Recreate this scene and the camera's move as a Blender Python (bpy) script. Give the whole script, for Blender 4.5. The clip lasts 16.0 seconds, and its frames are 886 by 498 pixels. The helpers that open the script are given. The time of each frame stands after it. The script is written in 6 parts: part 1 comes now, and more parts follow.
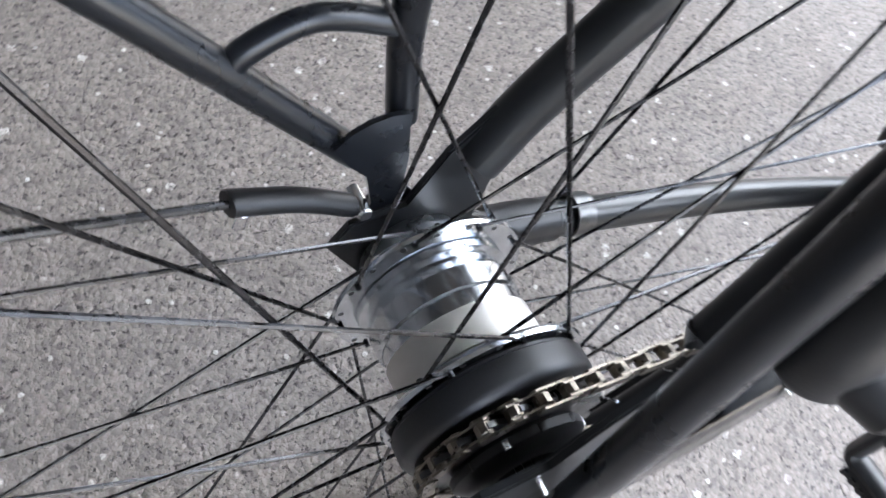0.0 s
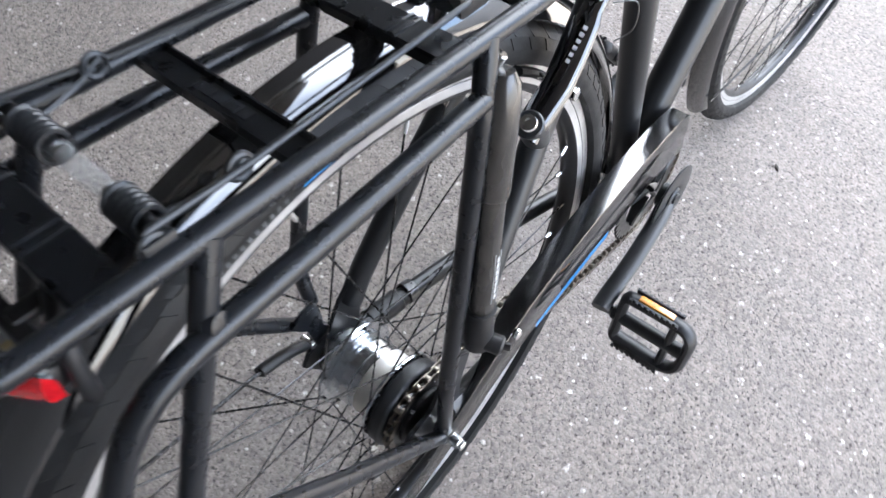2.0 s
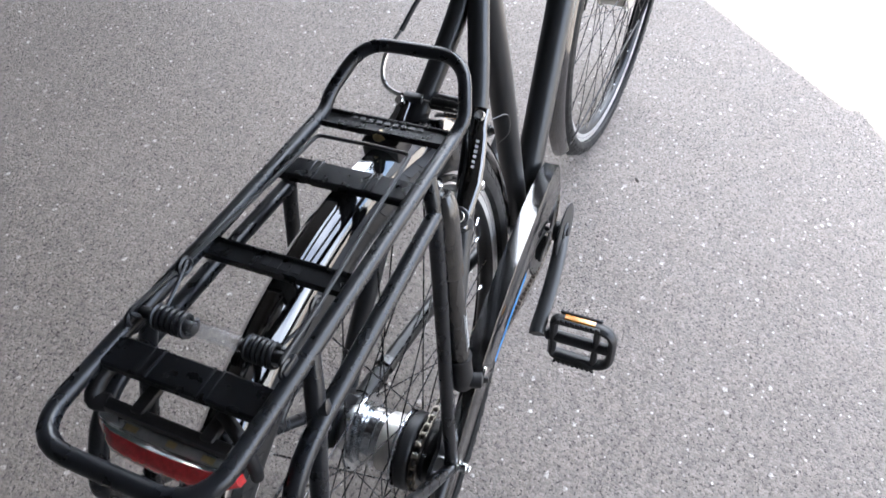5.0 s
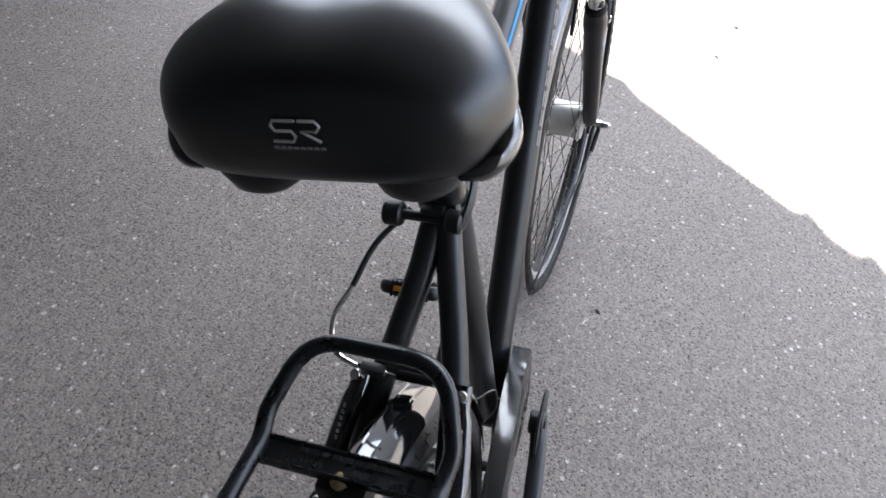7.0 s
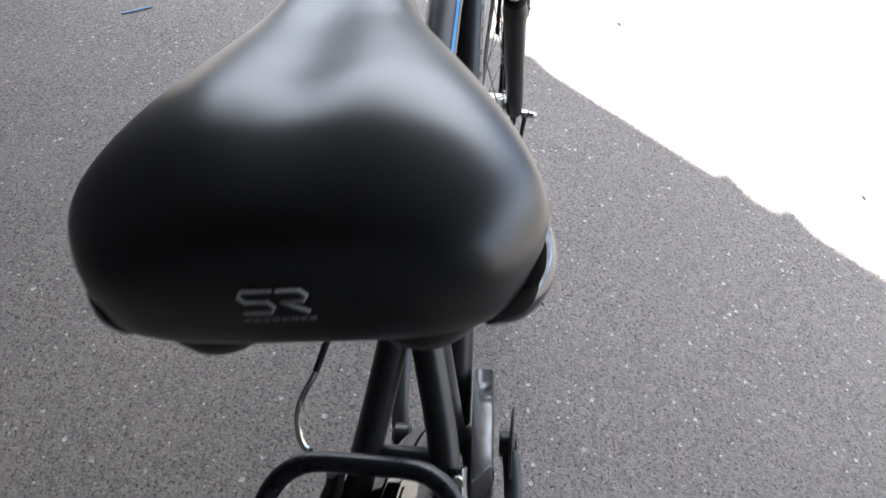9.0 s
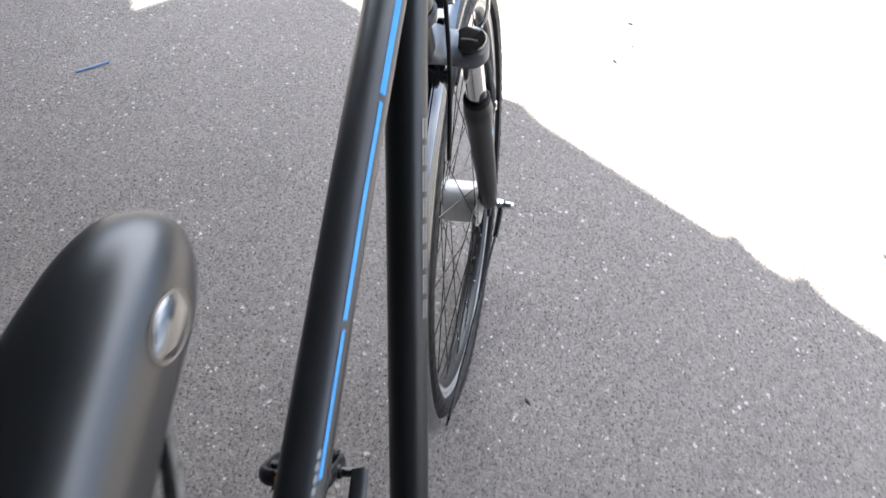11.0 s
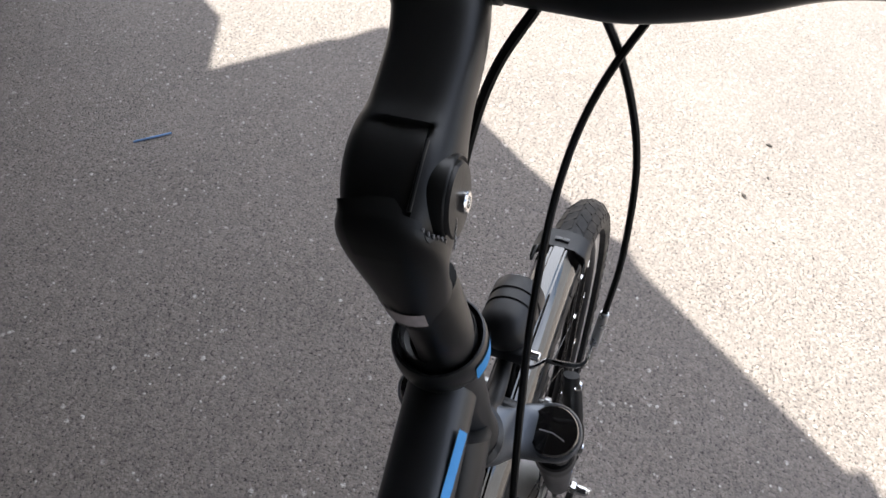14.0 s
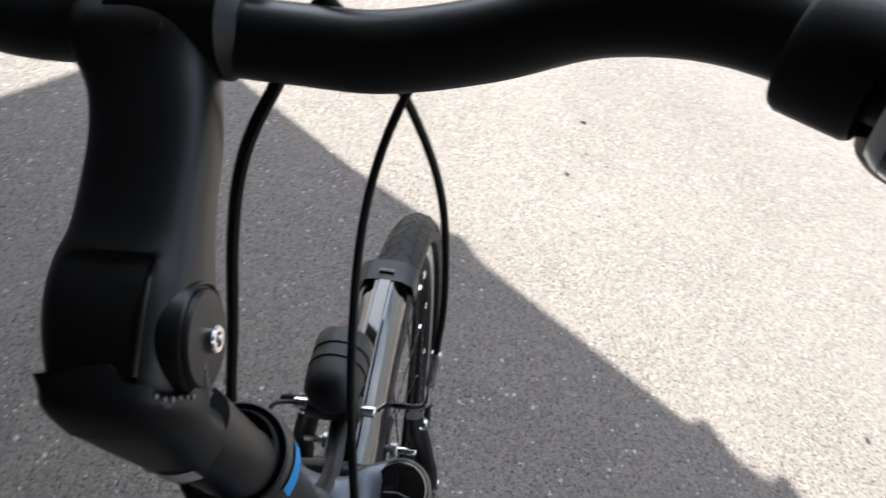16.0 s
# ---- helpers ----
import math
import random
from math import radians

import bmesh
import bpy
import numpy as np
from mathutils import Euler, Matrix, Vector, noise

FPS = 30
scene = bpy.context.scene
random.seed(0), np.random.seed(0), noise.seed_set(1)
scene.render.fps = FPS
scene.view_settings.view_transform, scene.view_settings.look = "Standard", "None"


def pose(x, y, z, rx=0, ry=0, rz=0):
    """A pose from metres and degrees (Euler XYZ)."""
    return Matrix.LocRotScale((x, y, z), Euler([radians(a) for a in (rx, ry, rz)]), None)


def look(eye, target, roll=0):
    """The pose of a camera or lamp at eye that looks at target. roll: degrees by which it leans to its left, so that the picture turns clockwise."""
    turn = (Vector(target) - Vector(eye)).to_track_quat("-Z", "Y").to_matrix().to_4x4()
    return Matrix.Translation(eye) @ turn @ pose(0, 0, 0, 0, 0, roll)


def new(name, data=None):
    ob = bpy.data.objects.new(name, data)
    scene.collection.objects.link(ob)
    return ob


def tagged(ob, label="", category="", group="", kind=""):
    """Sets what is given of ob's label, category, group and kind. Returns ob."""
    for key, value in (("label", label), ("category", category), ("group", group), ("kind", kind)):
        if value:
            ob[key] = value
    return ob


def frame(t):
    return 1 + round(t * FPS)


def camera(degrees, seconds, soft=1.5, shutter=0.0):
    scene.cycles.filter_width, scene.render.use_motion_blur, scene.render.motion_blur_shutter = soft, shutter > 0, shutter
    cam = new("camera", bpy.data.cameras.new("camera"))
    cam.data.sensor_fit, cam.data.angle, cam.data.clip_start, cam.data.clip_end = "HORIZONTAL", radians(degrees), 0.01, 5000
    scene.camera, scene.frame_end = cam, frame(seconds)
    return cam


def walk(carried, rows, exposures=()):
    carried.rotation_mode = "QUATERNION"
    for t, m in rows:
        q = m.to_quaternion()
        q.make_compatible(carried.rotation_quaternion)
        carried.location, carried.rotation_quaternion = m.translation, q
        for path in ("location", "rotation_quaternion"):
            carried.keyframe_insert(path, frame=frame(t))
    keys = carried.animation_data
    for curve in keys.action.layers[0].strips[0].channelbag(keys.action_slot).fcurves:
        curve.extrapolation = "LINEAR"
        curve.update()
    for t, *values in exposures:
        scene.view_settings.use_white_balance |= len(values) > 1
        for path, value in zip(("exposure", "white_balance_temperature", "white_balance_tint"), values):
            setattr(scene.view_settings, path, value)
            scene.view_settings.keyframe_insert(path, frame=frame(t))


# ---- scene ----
cam = camera(64.8, 16.0, shutter=0.5)
EXPOSURES = [(0.0, 4.92, 6350, 11), (1.0, 4.80, 6350, 11), (2.0, 4.69, 6350, 11), (3.0, 4.56, 6350, 11), (5.5, 4.26, 6330, 12), (6.0, 4.06, 6320, 12), (6.5, 3.88, 6320, 12), (8.0, 3.49, 6320, 12), (10.5, 3.58, 6280, 11.5), (11.0, 3.62, 6290, 11.5), (12.0, 3.15, 6430, 12.7), (12.5, 2.90, 6500, 13.3), (13.5, 2.60, 6540, 13.5), (14.0, 2.66, 6540, 13.2), (14.5, 2.82, 6550, 13.2), (15.0, 2.96, 6520, 12.8), (15.5, 2.91, 6400, 12), (16.0, 2.55, 6340, 11)]
PATH = [
    (0, (-0.1060, -0.0499, 0.6561), (0.5716, 0.5381, -1.0188), 28.13),
    (0.5, (-0.1229, -0.0617, 0.7141), (0.6518, 0.4662, -0.9385), 27.21),
    (1, (-0.1197, -0.0769, 0.7909), (0.7038, 0.4225, -0.8470), 23.22),
    (1.5, (-0.1350, -0.1103, 0.9246), (0.7079, 0.3697, -0.7091), 18.75),
    (2, (-0.1941, -0.1278, 1.0111), (0.6848, 0.3385, -0.6076), 14.43),
    (2.5, (-0.2556, -0.1248, 1.0664), (0.6697, 0.3071, -0.5358), 11.79),
    (3, (-0.2893, -0.1326, 1.0956), (0.6777, 0.2515, -0.4942), 10.73),
    (3.2, (-0.2983, -0.1344, 1.1044), (0.6860, 0.2388, -0.4773), 10.37),
    (5.3, (-0.3058, -0.1064, 1.1669), (0.8519, 0.2148, -0.3050), 8.31),
    (5.5, (-0.2912, -0.0995, 1.1717), (0.8886, 0.2150, -0.2840), 8.29),
    (6, (-0.2162, -0.0671, 1.1785), (1.0140, 0.2269, -0.2393), 8.68),
    (6.5, (-0.1162, -0.0248, 1.1779), (1.1496, 0.2298, -0.2159), 9.82),
    (7, (-0.0803, 0.0092, 1.1726), (1.2078, 0.2131, -0.2092), 10.50),
    (7.5, (-0.0593, 0.0517, 1.1685), (1.2416, 0.1893, -0.2094), 11.36),
    (8, (-0.0501, 0.0684, 1.1634), (1.2578, 0.1338, -0.2131), 11.85),
    (8.2, (-0.0475, 0.0732, 1.1619), (1.2629, 0.1062, -0.2135), 12.15),
    (10.3, (0.1445, 0.0584, 1.1744), (1.4046, -0.0101, -0.2460), 10.49),
    (10.5, (0.1649, 0.0622, 1.1764), (1.4365, 0.0080, -0.2343), 10.06),
    (11, (0.2537, 0.0262, 1.1841), (1.5320, 0.0156, -0.2215), 9.45),
    (11.5, (0.3252, 0.0077, 1.2063), (1.6108, 0.0432, -0.1922), 9.47),
    (12, (0.4370, 0.0241, 1.2207), (1.7331, 0.0769, -0.1675), 10.03),
    (12.5, (0.5322, 0.0636, 1.2368), (1.8282, 0.1350, -0.1508), 11.18),
    (13, (0.5887, 0.0853, 1.2468), (1.8709, 0.1991, -0.1507), 11.76),
    (13.5, (0.6480, 0.0894, 1.2483), (1.8976, 0.2483, -0.1742), 11.59),
    (14, (0.7058, 0.0968, 1.2332), (1.9193, 0.2897, -0.2160), 11.24),
    (14.5, (0.7382, 0.0996, 1.2146), (1.9210, 0.2900, -0.2601), 11.12),
    (15, (0.7539, 0.1003, 1.2208), (1.9379, 0.2156, -0.2606), 12.21),
    (15.5, (0.7638, 0.0874, 1.2327), (1.9835, 0.0665, -0.2239), 14.63),
    (16, (0.7706, 0.0814, 1.2319), (2.0372, -0.1238, -0.1695), 16.82),
]
walk(cam, [(t, look(eye, target, roll)) for t, eye, target, roll in PATH], EXPOSURES)

# ---------------------------------------------------------------- world, sun, exposure
SUN_DIR = Vector((0.60 * 0.5, 0.80 * 0.5, 0.866)).normalized()      # towards the sun
world = bpy.data.worlds.new("sky")
scene.world = world
world.use_nodes = True
wn = world.node_tree
sky = wn.nodes.new("ShaderNodeTexSky")
sky.sky_type = 'NISHITA'
sky.sun_disc = False
sky.sun_elevation = math.asin(SUN_DIR.z)
sky.sun_rotation = math.atan2(SUN_DIR.x, SUN_DIR.y)
sky.air_density, sky.dust_density = 1.0, 2.5
sky.altitude, sky.ozone_density = 200, 1.0
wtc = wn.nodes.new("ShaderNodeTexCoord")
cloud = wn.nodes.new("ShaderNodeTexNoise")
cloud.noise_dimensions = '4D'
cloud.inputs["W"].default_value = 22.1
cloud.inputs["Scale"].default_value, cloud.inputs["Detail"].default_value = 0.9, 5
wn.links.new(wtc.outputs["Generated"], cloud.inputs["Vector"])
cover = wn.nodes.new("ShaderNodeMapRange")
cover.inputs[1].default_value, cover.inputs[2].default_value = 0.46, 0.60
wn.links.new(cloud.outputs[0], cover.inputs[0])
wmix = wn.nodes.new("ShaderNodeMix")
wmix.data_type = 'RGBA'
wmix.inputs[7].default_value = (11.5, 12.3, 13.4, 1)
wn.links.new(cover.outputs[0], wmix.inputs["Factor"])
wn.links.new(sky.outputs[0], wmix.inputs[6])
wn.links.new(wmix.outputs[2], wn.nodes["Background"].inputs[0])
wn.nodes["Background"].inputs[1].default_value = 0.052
sun = new("sun", bpy.data.lights.new("sun", 'SUN'))
sun.data.energy, sun.data.angle, sun.data.color = 2.6, radians(0.42), (0.965, 0.97, 0.905)
sun.matrix_world = look(SUN_DIR * 20, (0, 0, 0))


# ---------------------------------------------------------------- materials
def mat(name, base, rough=0.5, metal=0.0, coat=0.0, noise_scale=0.0, noise_amt=0.0, bump=0.0, bump_scale=400.0,
        rough_var=0.0, spec=0.5, transmission=0.0, ior=1.5, alpha=1.0):
    """A principled material with a colour drift, a gloss drift and a fine relief, in real size (object space)."""
    m = bpy.data.materials.new(name)
    m.use_nodes = True
    nt = m.node_tree
    p = nt.nodes["Principled BSDF"]
    p.inputs["Base Color"].default_value = (*base, 1)
    p.inputs["Roughness"].default_value = rough
    p.inputs["Metallic"].default_value = metal
    p.inputs["Coat Weight"].default_value = coat
    p.inputs["Coat Roughness"].default_value = 0.04
    p.inputs["Specular IOR Level"].default_value = spec
    p.inputs["Transmission Weight"].default_value = transmission
    p.inputs["IOR"].default_value = ior
    p.inputs["Alpha"].default_value = alpha
    tc = nt.nodes.new("ShaderNodeTexCoord")
    if noise_scale:
        n = nt.nodes.new("ShaderNodeTexNoise")
        n.inputs["Scale"].default_value, n.inputs["Detail"].default_value = noise_scale, 5
        nt.links.new(tc.outputs["Object"], n.inputs["Vector"])
        ramp = nt.nodes.new("ShaderNodeMapRange")
        ramp.inputs[1].default_value, ramp.inputs[2].default_value = 0.3, 0.7
        ramp.inputs[3].default_value, ramp.inputs[4].default_value = 1 - noise_amt, 1 + noise_amt
        nt.links.new(n.outputs[0], ramp.inputs[0])
        mix = nt.nodes.new("ShaderNodeMix")
        mix.data_type, mix.blend_type = 'RGBA', 'MULTIPLY'
        mix.inputs["Factor"].default_value = 1
        mix.inputs[6].default_value = (*base, 1)
        nt.links.new(ramp.outputs[0], mix.inputs[7])
        nt.links.new(mix.outputs[2], p.inputs["Base Color"])
        if rough_var:
            r2 = nt.nodes.new("ShaderNodeMapRange")
            r2.inputs[1].default_value, r2.inputs[2].default_value = 0.3, 0.7
            r2.inputs[3].default_value, r2.inputs[4].default_value = rough - rough_var, rough + rough_var
            nt.links.new(n.outputs[0], r2.inputs[0])
            nt.links.new(r2.outputs[0], p.inputs["Roughness"])
    if bump:
        b = nt.nodes.new("ShaderNodeBump")
        b.inputs["Strength"].default_value, b.inputs["Distance"].default_value = bump, 0.001
        n2 = nt.nodes.new("ShaderNodeTexNoise")
        n2.inputs["Scale"].default_value, n2.inputs["Detail"].default_value = bump_scale, 3
        nt.links.new(tc.outputs["Object"], n2.inputs["Vector"])
        nt.links.new(n2.outputs[0], b.inputs["Height"])
        nt.links.new(b.outputs[0], p.inputs["Normal"])
    return m


M_PAINT = mat("satin_black_paint", (0.0125, 0.0135, 0.0150), 0.36, noise_scale=60, noise_amt=0.08, rough_var=0.015, bump=0.02, bump_scale=900, spec=0.50)
M_STEM = mat("matt_black_stem", (0.0062, 0.0066, 0.0070), 0.38, noise_scale=60, noise_amt=0.10, rough_var=0.02, bump=0.03, bump_scale=900, spec=0.42)
M_RACK = mat("powder_coated_black", (0.0068, 0.0078, 0.0098), 0.28, noise_scale=80, noise_amt=0.10, rough_var=0.015, bump=0.03, bump_scale=1300, spec=0.45)
M_PLASTIC = mat("black_plastic", (0.0085, 0.0085, 0.0095), 0.45, noise_scale=70, noise_amt=0.3, rough_var=0.08, bump=0.08, bump_scale=900, spec=0.45)
M_GLOSS = mat("glossy_black_plastic", (0.004, 0.004, 0.0045), 0.07, coat=1.0, noise_scale=30, noise_amt=0.3, rough_var=0.02, spec=0.9)
M_GUARD = mat("lacquered_black_guard", (0.004, 0.004, 0.0045), 0.06, coat=1.0, noise_scale=30, noise_amt=0.3, rough_var=0.02, spec=1.0)
M_GUARD.node_tree.nodes["Principled BSDF"].inputs["Coat IOR"].default_value = 2.2
M_GUARD.node_tree.nodes["Principled BSDF"].inputs["Coat Roughness"].default_value = 0.13
M_CROWN = mat("graphite_satin_metal", (0.125, 0.135, 0.15), 0.40, metal=0.7, noise_scale=60, noise_amt=0.12, rough_var=0.05)
M_ALU = mat("polished_aluminium", (0.56, 0.58, 0.60), 0.17, metal=1.0, noise_scale=90, noise_amt=0.10, rough_var=0.04, bump=0.03, bump_scale=700)
M_HUB = mat("white_grey_hub_shell", (0.60, 0.58, 0.54), 0.34, metal=0.4, noise_scale=60, noise_amt=0.08, rough_var=0.05)
M_CHROME = mat("chromed_steel", (0.86, 0.86, 0.85), 0.12, metal=1.0, noise_scale=120, noise_amt=0.08, rough_var=0.05)
M_PUMP = mat("dark_bronze_tube", (0.030, 0.027, 0.024), 0.20, noise_scale=60, noise_amt=0.20, rough_var=0.04, bump=0.03, bump_scale=1200, spec=0.7)
M_PRINT = mat("worn_grey_sidewall_print", (0.085, 0.088, 0.092), 0.6, noise_scale=90, noise_amt=0.4)
M_RIM = mat("machined_rim_alloy", (0.60, 0.59, 0.58), 0.40, metal=0.75, noise_scale=50, noise_amt=0.12, rough_var=0.08, bump=0.05, bump_scale=1500)
M_RIMBLACK = mat("anodised_black_rim", (0.014, 0.014, 0.015), 0.34, metal=0.2, noise_scale=50, noise_amt=0.25, rough_var=0.06)
M_SPOKE = mat("black_spoke_steel", (0.050, 0.050, 0.053), 0.26, metal=1.0, noise_scale=200, noise_amt=0.25, rough_var=0.06)
M_CHAIN = mat("nickel_chain_steel", (0.20, 0.175, 0.145), 0.34, metal=1.0, noise_scale=300, noise_amt=0.3, rough_var=0.1)
M_DARKSTEEL = mat("dark_steel", (0.10, 0.10, 0.10), 0.35, metal=0.9, noise_scale=150, noise_amt=0.3, rough_var=0.1)
M_RUBBER = mat("tyre_rubber", (0.0090, 0.0092, 0.0098), 0.55, noise_scale=45, noise_amt=0.30, rough_var=0.10, bump=0.20, bump_scale=700, spec=0.3)
M_SOFT = mat("grip_rubber", (0.005, 0.005, 0.005), 0.55, noise_scale=90, noise_amt=0.3, rough_var=0.08, bump=0.15, bump_scale=1200, spec=0.2)
M_SADDLE = mat("black_saddle_vinyl", (0.0036, 0.0046, 0.0056), 0.33, noise_scale=35, noise_amt=0.08, rough_var=0.01, bump=0.03, bump_scale=1500, spec=0.68)
M_BLUE = mat("bright_blue_decal", (0.008, 0.27, 0.66), 0.35, noise_scale=60, noise_amt=0.08)
M_NAVY = mat("dull_blue_line", (0.03, 0.15, 0.34), 0.25, noise_scale=60, noise_amt=0.1)
M_GREY = mat("grey_lettering", (0.21, 0.21, 0.215), 0.40, noise_scale=80, noise_amt=0.10)
M_PALE = mat("pale_grey_print", (0.42, 0.42, 0.42), 0.45, noise_scale=80, noise_amt=0.08)
M_TAPE = mat("silver_reflective_tape", (0.62, 0.56, 0.56), 0.40, metal=0.2, noise_scale=300, noise_amt=0.12)
M_AMBER = mat("amber_reflector", (0.60, 0.24, 0.03), 0.12, coat=0.6, noise_scale=420, noise_amt=0.45)
M_RED = mat("red_lens_plastic", (0.40, 0.008, 0.012), 0.10, coat=0.6, noise_scale=220, noise_amt=0.35)
M_CLEAR = mat("clear_lens_plastic", (0.92, 0.92, 0.92), 0.06, transmission=0.92, ior=1.45)
M_SLEEVE = mat("clear_plastic_sleeve", (0.45, 0.45, 0.44), 0.12, alpha=0.14)
M_SATIN = mat("satin_silver", (0.55, 0.56, 0.57), 0.30, metal=0.9, noise_scale=80, noise_amt=0.1, rough_var=0.05)
M_CAPMETAL = mat("brass_bolt", (0.62, 0.52, 0.30), 0.30, metal=1.0, noise_scale=200, noise_amt=0.2)
M_STRAW = mat("blue_straw_plastic", (0.13, 0.25, 0.46), 0.4, noise_scale=40, noise_amt=0.2)
# dark and pale tones of the unseen walls that shape the light
M_DARKWALL = mat("dark_unseen_wall", (0.048, 0.046, 0.045), 0.85, noise_scale=6, noise_amt=0.15, bump=0.4, bump_scale=120)
M_FARWALL = mat("pale_unseen_wall", (0.34, 0.335, 0.33), 0.85, noise_scale=5, noise_amt=0.12, bump=0.4, bump_scale=120)
M_CANOPY = mat("dark_canopy_sheet", (0.06, 0.06, 0.06), 0.6, noise_scale=8, noise_amt=0.2)


def asphalt():
    m = bpy.data.materials.new("worn_asphalt")
    m.use_nodes = True
    nt = m.node_tree
    L = nt.links
    p = nt.nodes["Principled BSDF"]
    p.inputs["Roughness"].default_value = 0.75
    p.inputs["Specular IOR Level"].default_value = 0.35
    tc = nt.nodes.new("ShaderNodeTexCoord")

    def noise_tex(scale, detail=4, rough=0.6):
        n = nt.nodes.new("ShaderNodeTexNoise")
        n.inputs["Scale"].default_value, n.inputs["Detail"].default_value, n.inputs["Roughness"].default_value = scale, detail, rough
        L.new(tc.outputs["Object"], n.inputs["Vector"])
        return n

    def voro(scale, feature='F1'):
        v = nt.nodes.new("ShaderNodeTexVoronoi")
        v.feature = feature
        v.inputs["Scale"].default_value = scale
        L.new(tc.outputs["Object"], v.inputs["Vector"])
        return v

    def rng(src, a, b, c, d):
        r = nt.nodes.new("ShaderNodeMapRange")
        for i, x in enumerate((a, b, c, d)):
            r.inputs[i + 1].default_value = x
        L.new(src, r.inputs[0])
        return r.outputs[0]

    def math_node(op, a, b):
        n = nt.nodes.new("ShaderNodeMath")
        n.operation = op
        for i, x in enumerate((a, b)):
            if isinstance(x, (int, float)):
                n.inputs[i].default_value = x
            else:
                L.new(x, n.inputs[i])
        return n.outputs[0]

    stones = voro(165)                      # aggregate of about 6 mm
    fine = voro(420)
    patch = noise_tex(1.3, 5)
    mid = noise_tex(14, 4)
    sep = nt.nodes.new("ShaderNodeSeparateColor")
    L.new(stones.outputs["Color"], sep.inputs[0])
    sep2 = nt.nodes.new("ShaderNodeSeparateColor")
    L.new(fine.outputs["Color"], sep2.inputs[0])
    big = voro(62)
    sep3 = nt.nodes.new("ShaderNodeSeparateColor")
    L.new(big.outputs["Color"], sep3.inputs[0])
    val = rng(sep.outputs[0], 0, 1, 0.76, 1.21)
    val = math_node('MULTIPLY', val, rng(sep2.outputs[1], 0, 1, 0.90, 1.10))
    val = math_node('MULTIPLY', val, rng(patch.outputs[0], 0.3, 0.7, 0.92, 1.08))
    val = math_node('MULTIPLY', val, rng(mid.outputs[0], 0.3, 0.7, 0.95, 1.05))
    val = math_node('MULTIPLY', val, 0.155)
    # small dark pits, more of them in some patches
    pit_n = noise_tex(150, 4, 0.62)
    pit = rng(math_node('ADD', pit_n.outputs[0], rng(noise_tex(3.2, 3).outputs[0], 0.35, 0.65, -0.014, 0.016)), 0.37, 0.43, 0.34, 1.0)
    val = math_node('MULTIPLY', val, pit)
    # pale chips: few cells, cut to a small irregular core
    ragged = rng(noise_tex(330, 2).outputs[0], 0.3, 0.7, -0.16, 0.16)
    core = math_node('LESS_THAN', math_node('ADD', stones.outputs["Distance"], ragged), 0.40)
    chip = math_node('MULTIPLY', math_node('GREATER_THAN', sep.outputs[2], 0.984), core)
    core3 = math_node('LESS_THAN', math_node('ADD', big.outputs["Distance"], ragged), 0.27)
    chip3 = math_node('MULTIPLY', math_node('GREATER_THAN', sep3.outputs[2], 0.978), core3)
    chips = math_node('MAXIMUM', chip, chip3)
    chips = math_node('MULTIPLY', chips, rng(sep.outputs[1], 0, 1, 0.10, 0.85))
    warm = nt.nodes.new("ShaderNodeCombineColor")
    L.new(math_node('MULTIPLY', val, 1.16), warm.inputs[0])
    L.new(val, warm.inputs[1])
    L.new(math_node('MULTIPLY', val, 0.88), warm.inputs[2])
    mix = nt.nodes.new("ShaderNodeMix")
    mix.data_type = 'RGBA'
    L.new(chips, mix.inputs["Factor"])
    L.new(warm.outputs[0], mix.inputs[6])
    mix.inputs[7].default_value = (0.52, 0.49, 0.44, 1)
    L.new(mix.outputs[2], p.inputs["Base Color"])
    rough_n = rng(mid.outputs[0], 0.3, 0.7, 0.62, 0.85)
    L.new(rough_n, p.inputs["Roughness"])
    h = math_node('ADD', rng(stones.outputs["Distance"], 0, 0.7, 0.6, 0), math_node('MULTIPLY', rng(fine.outputs["Distance"], 0, 0.7, 1, 0), 0.25))
    h = math_node('ADD', h, math_node('MULTIPLY', mid.outputs[0], 1.2))
    h = math_node('ADD', h, math_node('MULTIPLY', pit, 2.0))
    b = nt.nodes.new("ShaderNodeBump")
    b.inputs["Strength"].default_value, b.inputs["Distance"].default_value = 0.65, 0.003
    L.new(h, b.inputs["Height"])
    L.new(b.outputs[0], p.inputs["Normal"])
    return m


M_ASPHALT = asphalt()


# ---------------------------------------------------------------- builders
XF = [Matrix.Identity(4)]          # the turn that is laid over what is being built (steered parts)


def part(name, bm, material, parent=None, label="", smooth=True, kind=""):
    """One mesh object out of a bmesh, under a thing or a part."""
    bm.transform(XF[0])
    bmesh.ops.recalc_face_normals(bm, faces=bm.faces)
    me = bpy.data.meshes.new(name)
    bm.to_mesh(me)
    bm.free()
    me.materials.append(material)
    if smooth:
        for poly in me.polygons:
            poly.use_smooth = True
        me.set_sharp_from_angle(angle=radians(38))
    ob = new(name, me)
    if parent is not None:
        ob.parent = parent
    if label or kind:
        tagged(ob, label, kind=kind)
    return ob


def V(*p):
    return Vector(p)


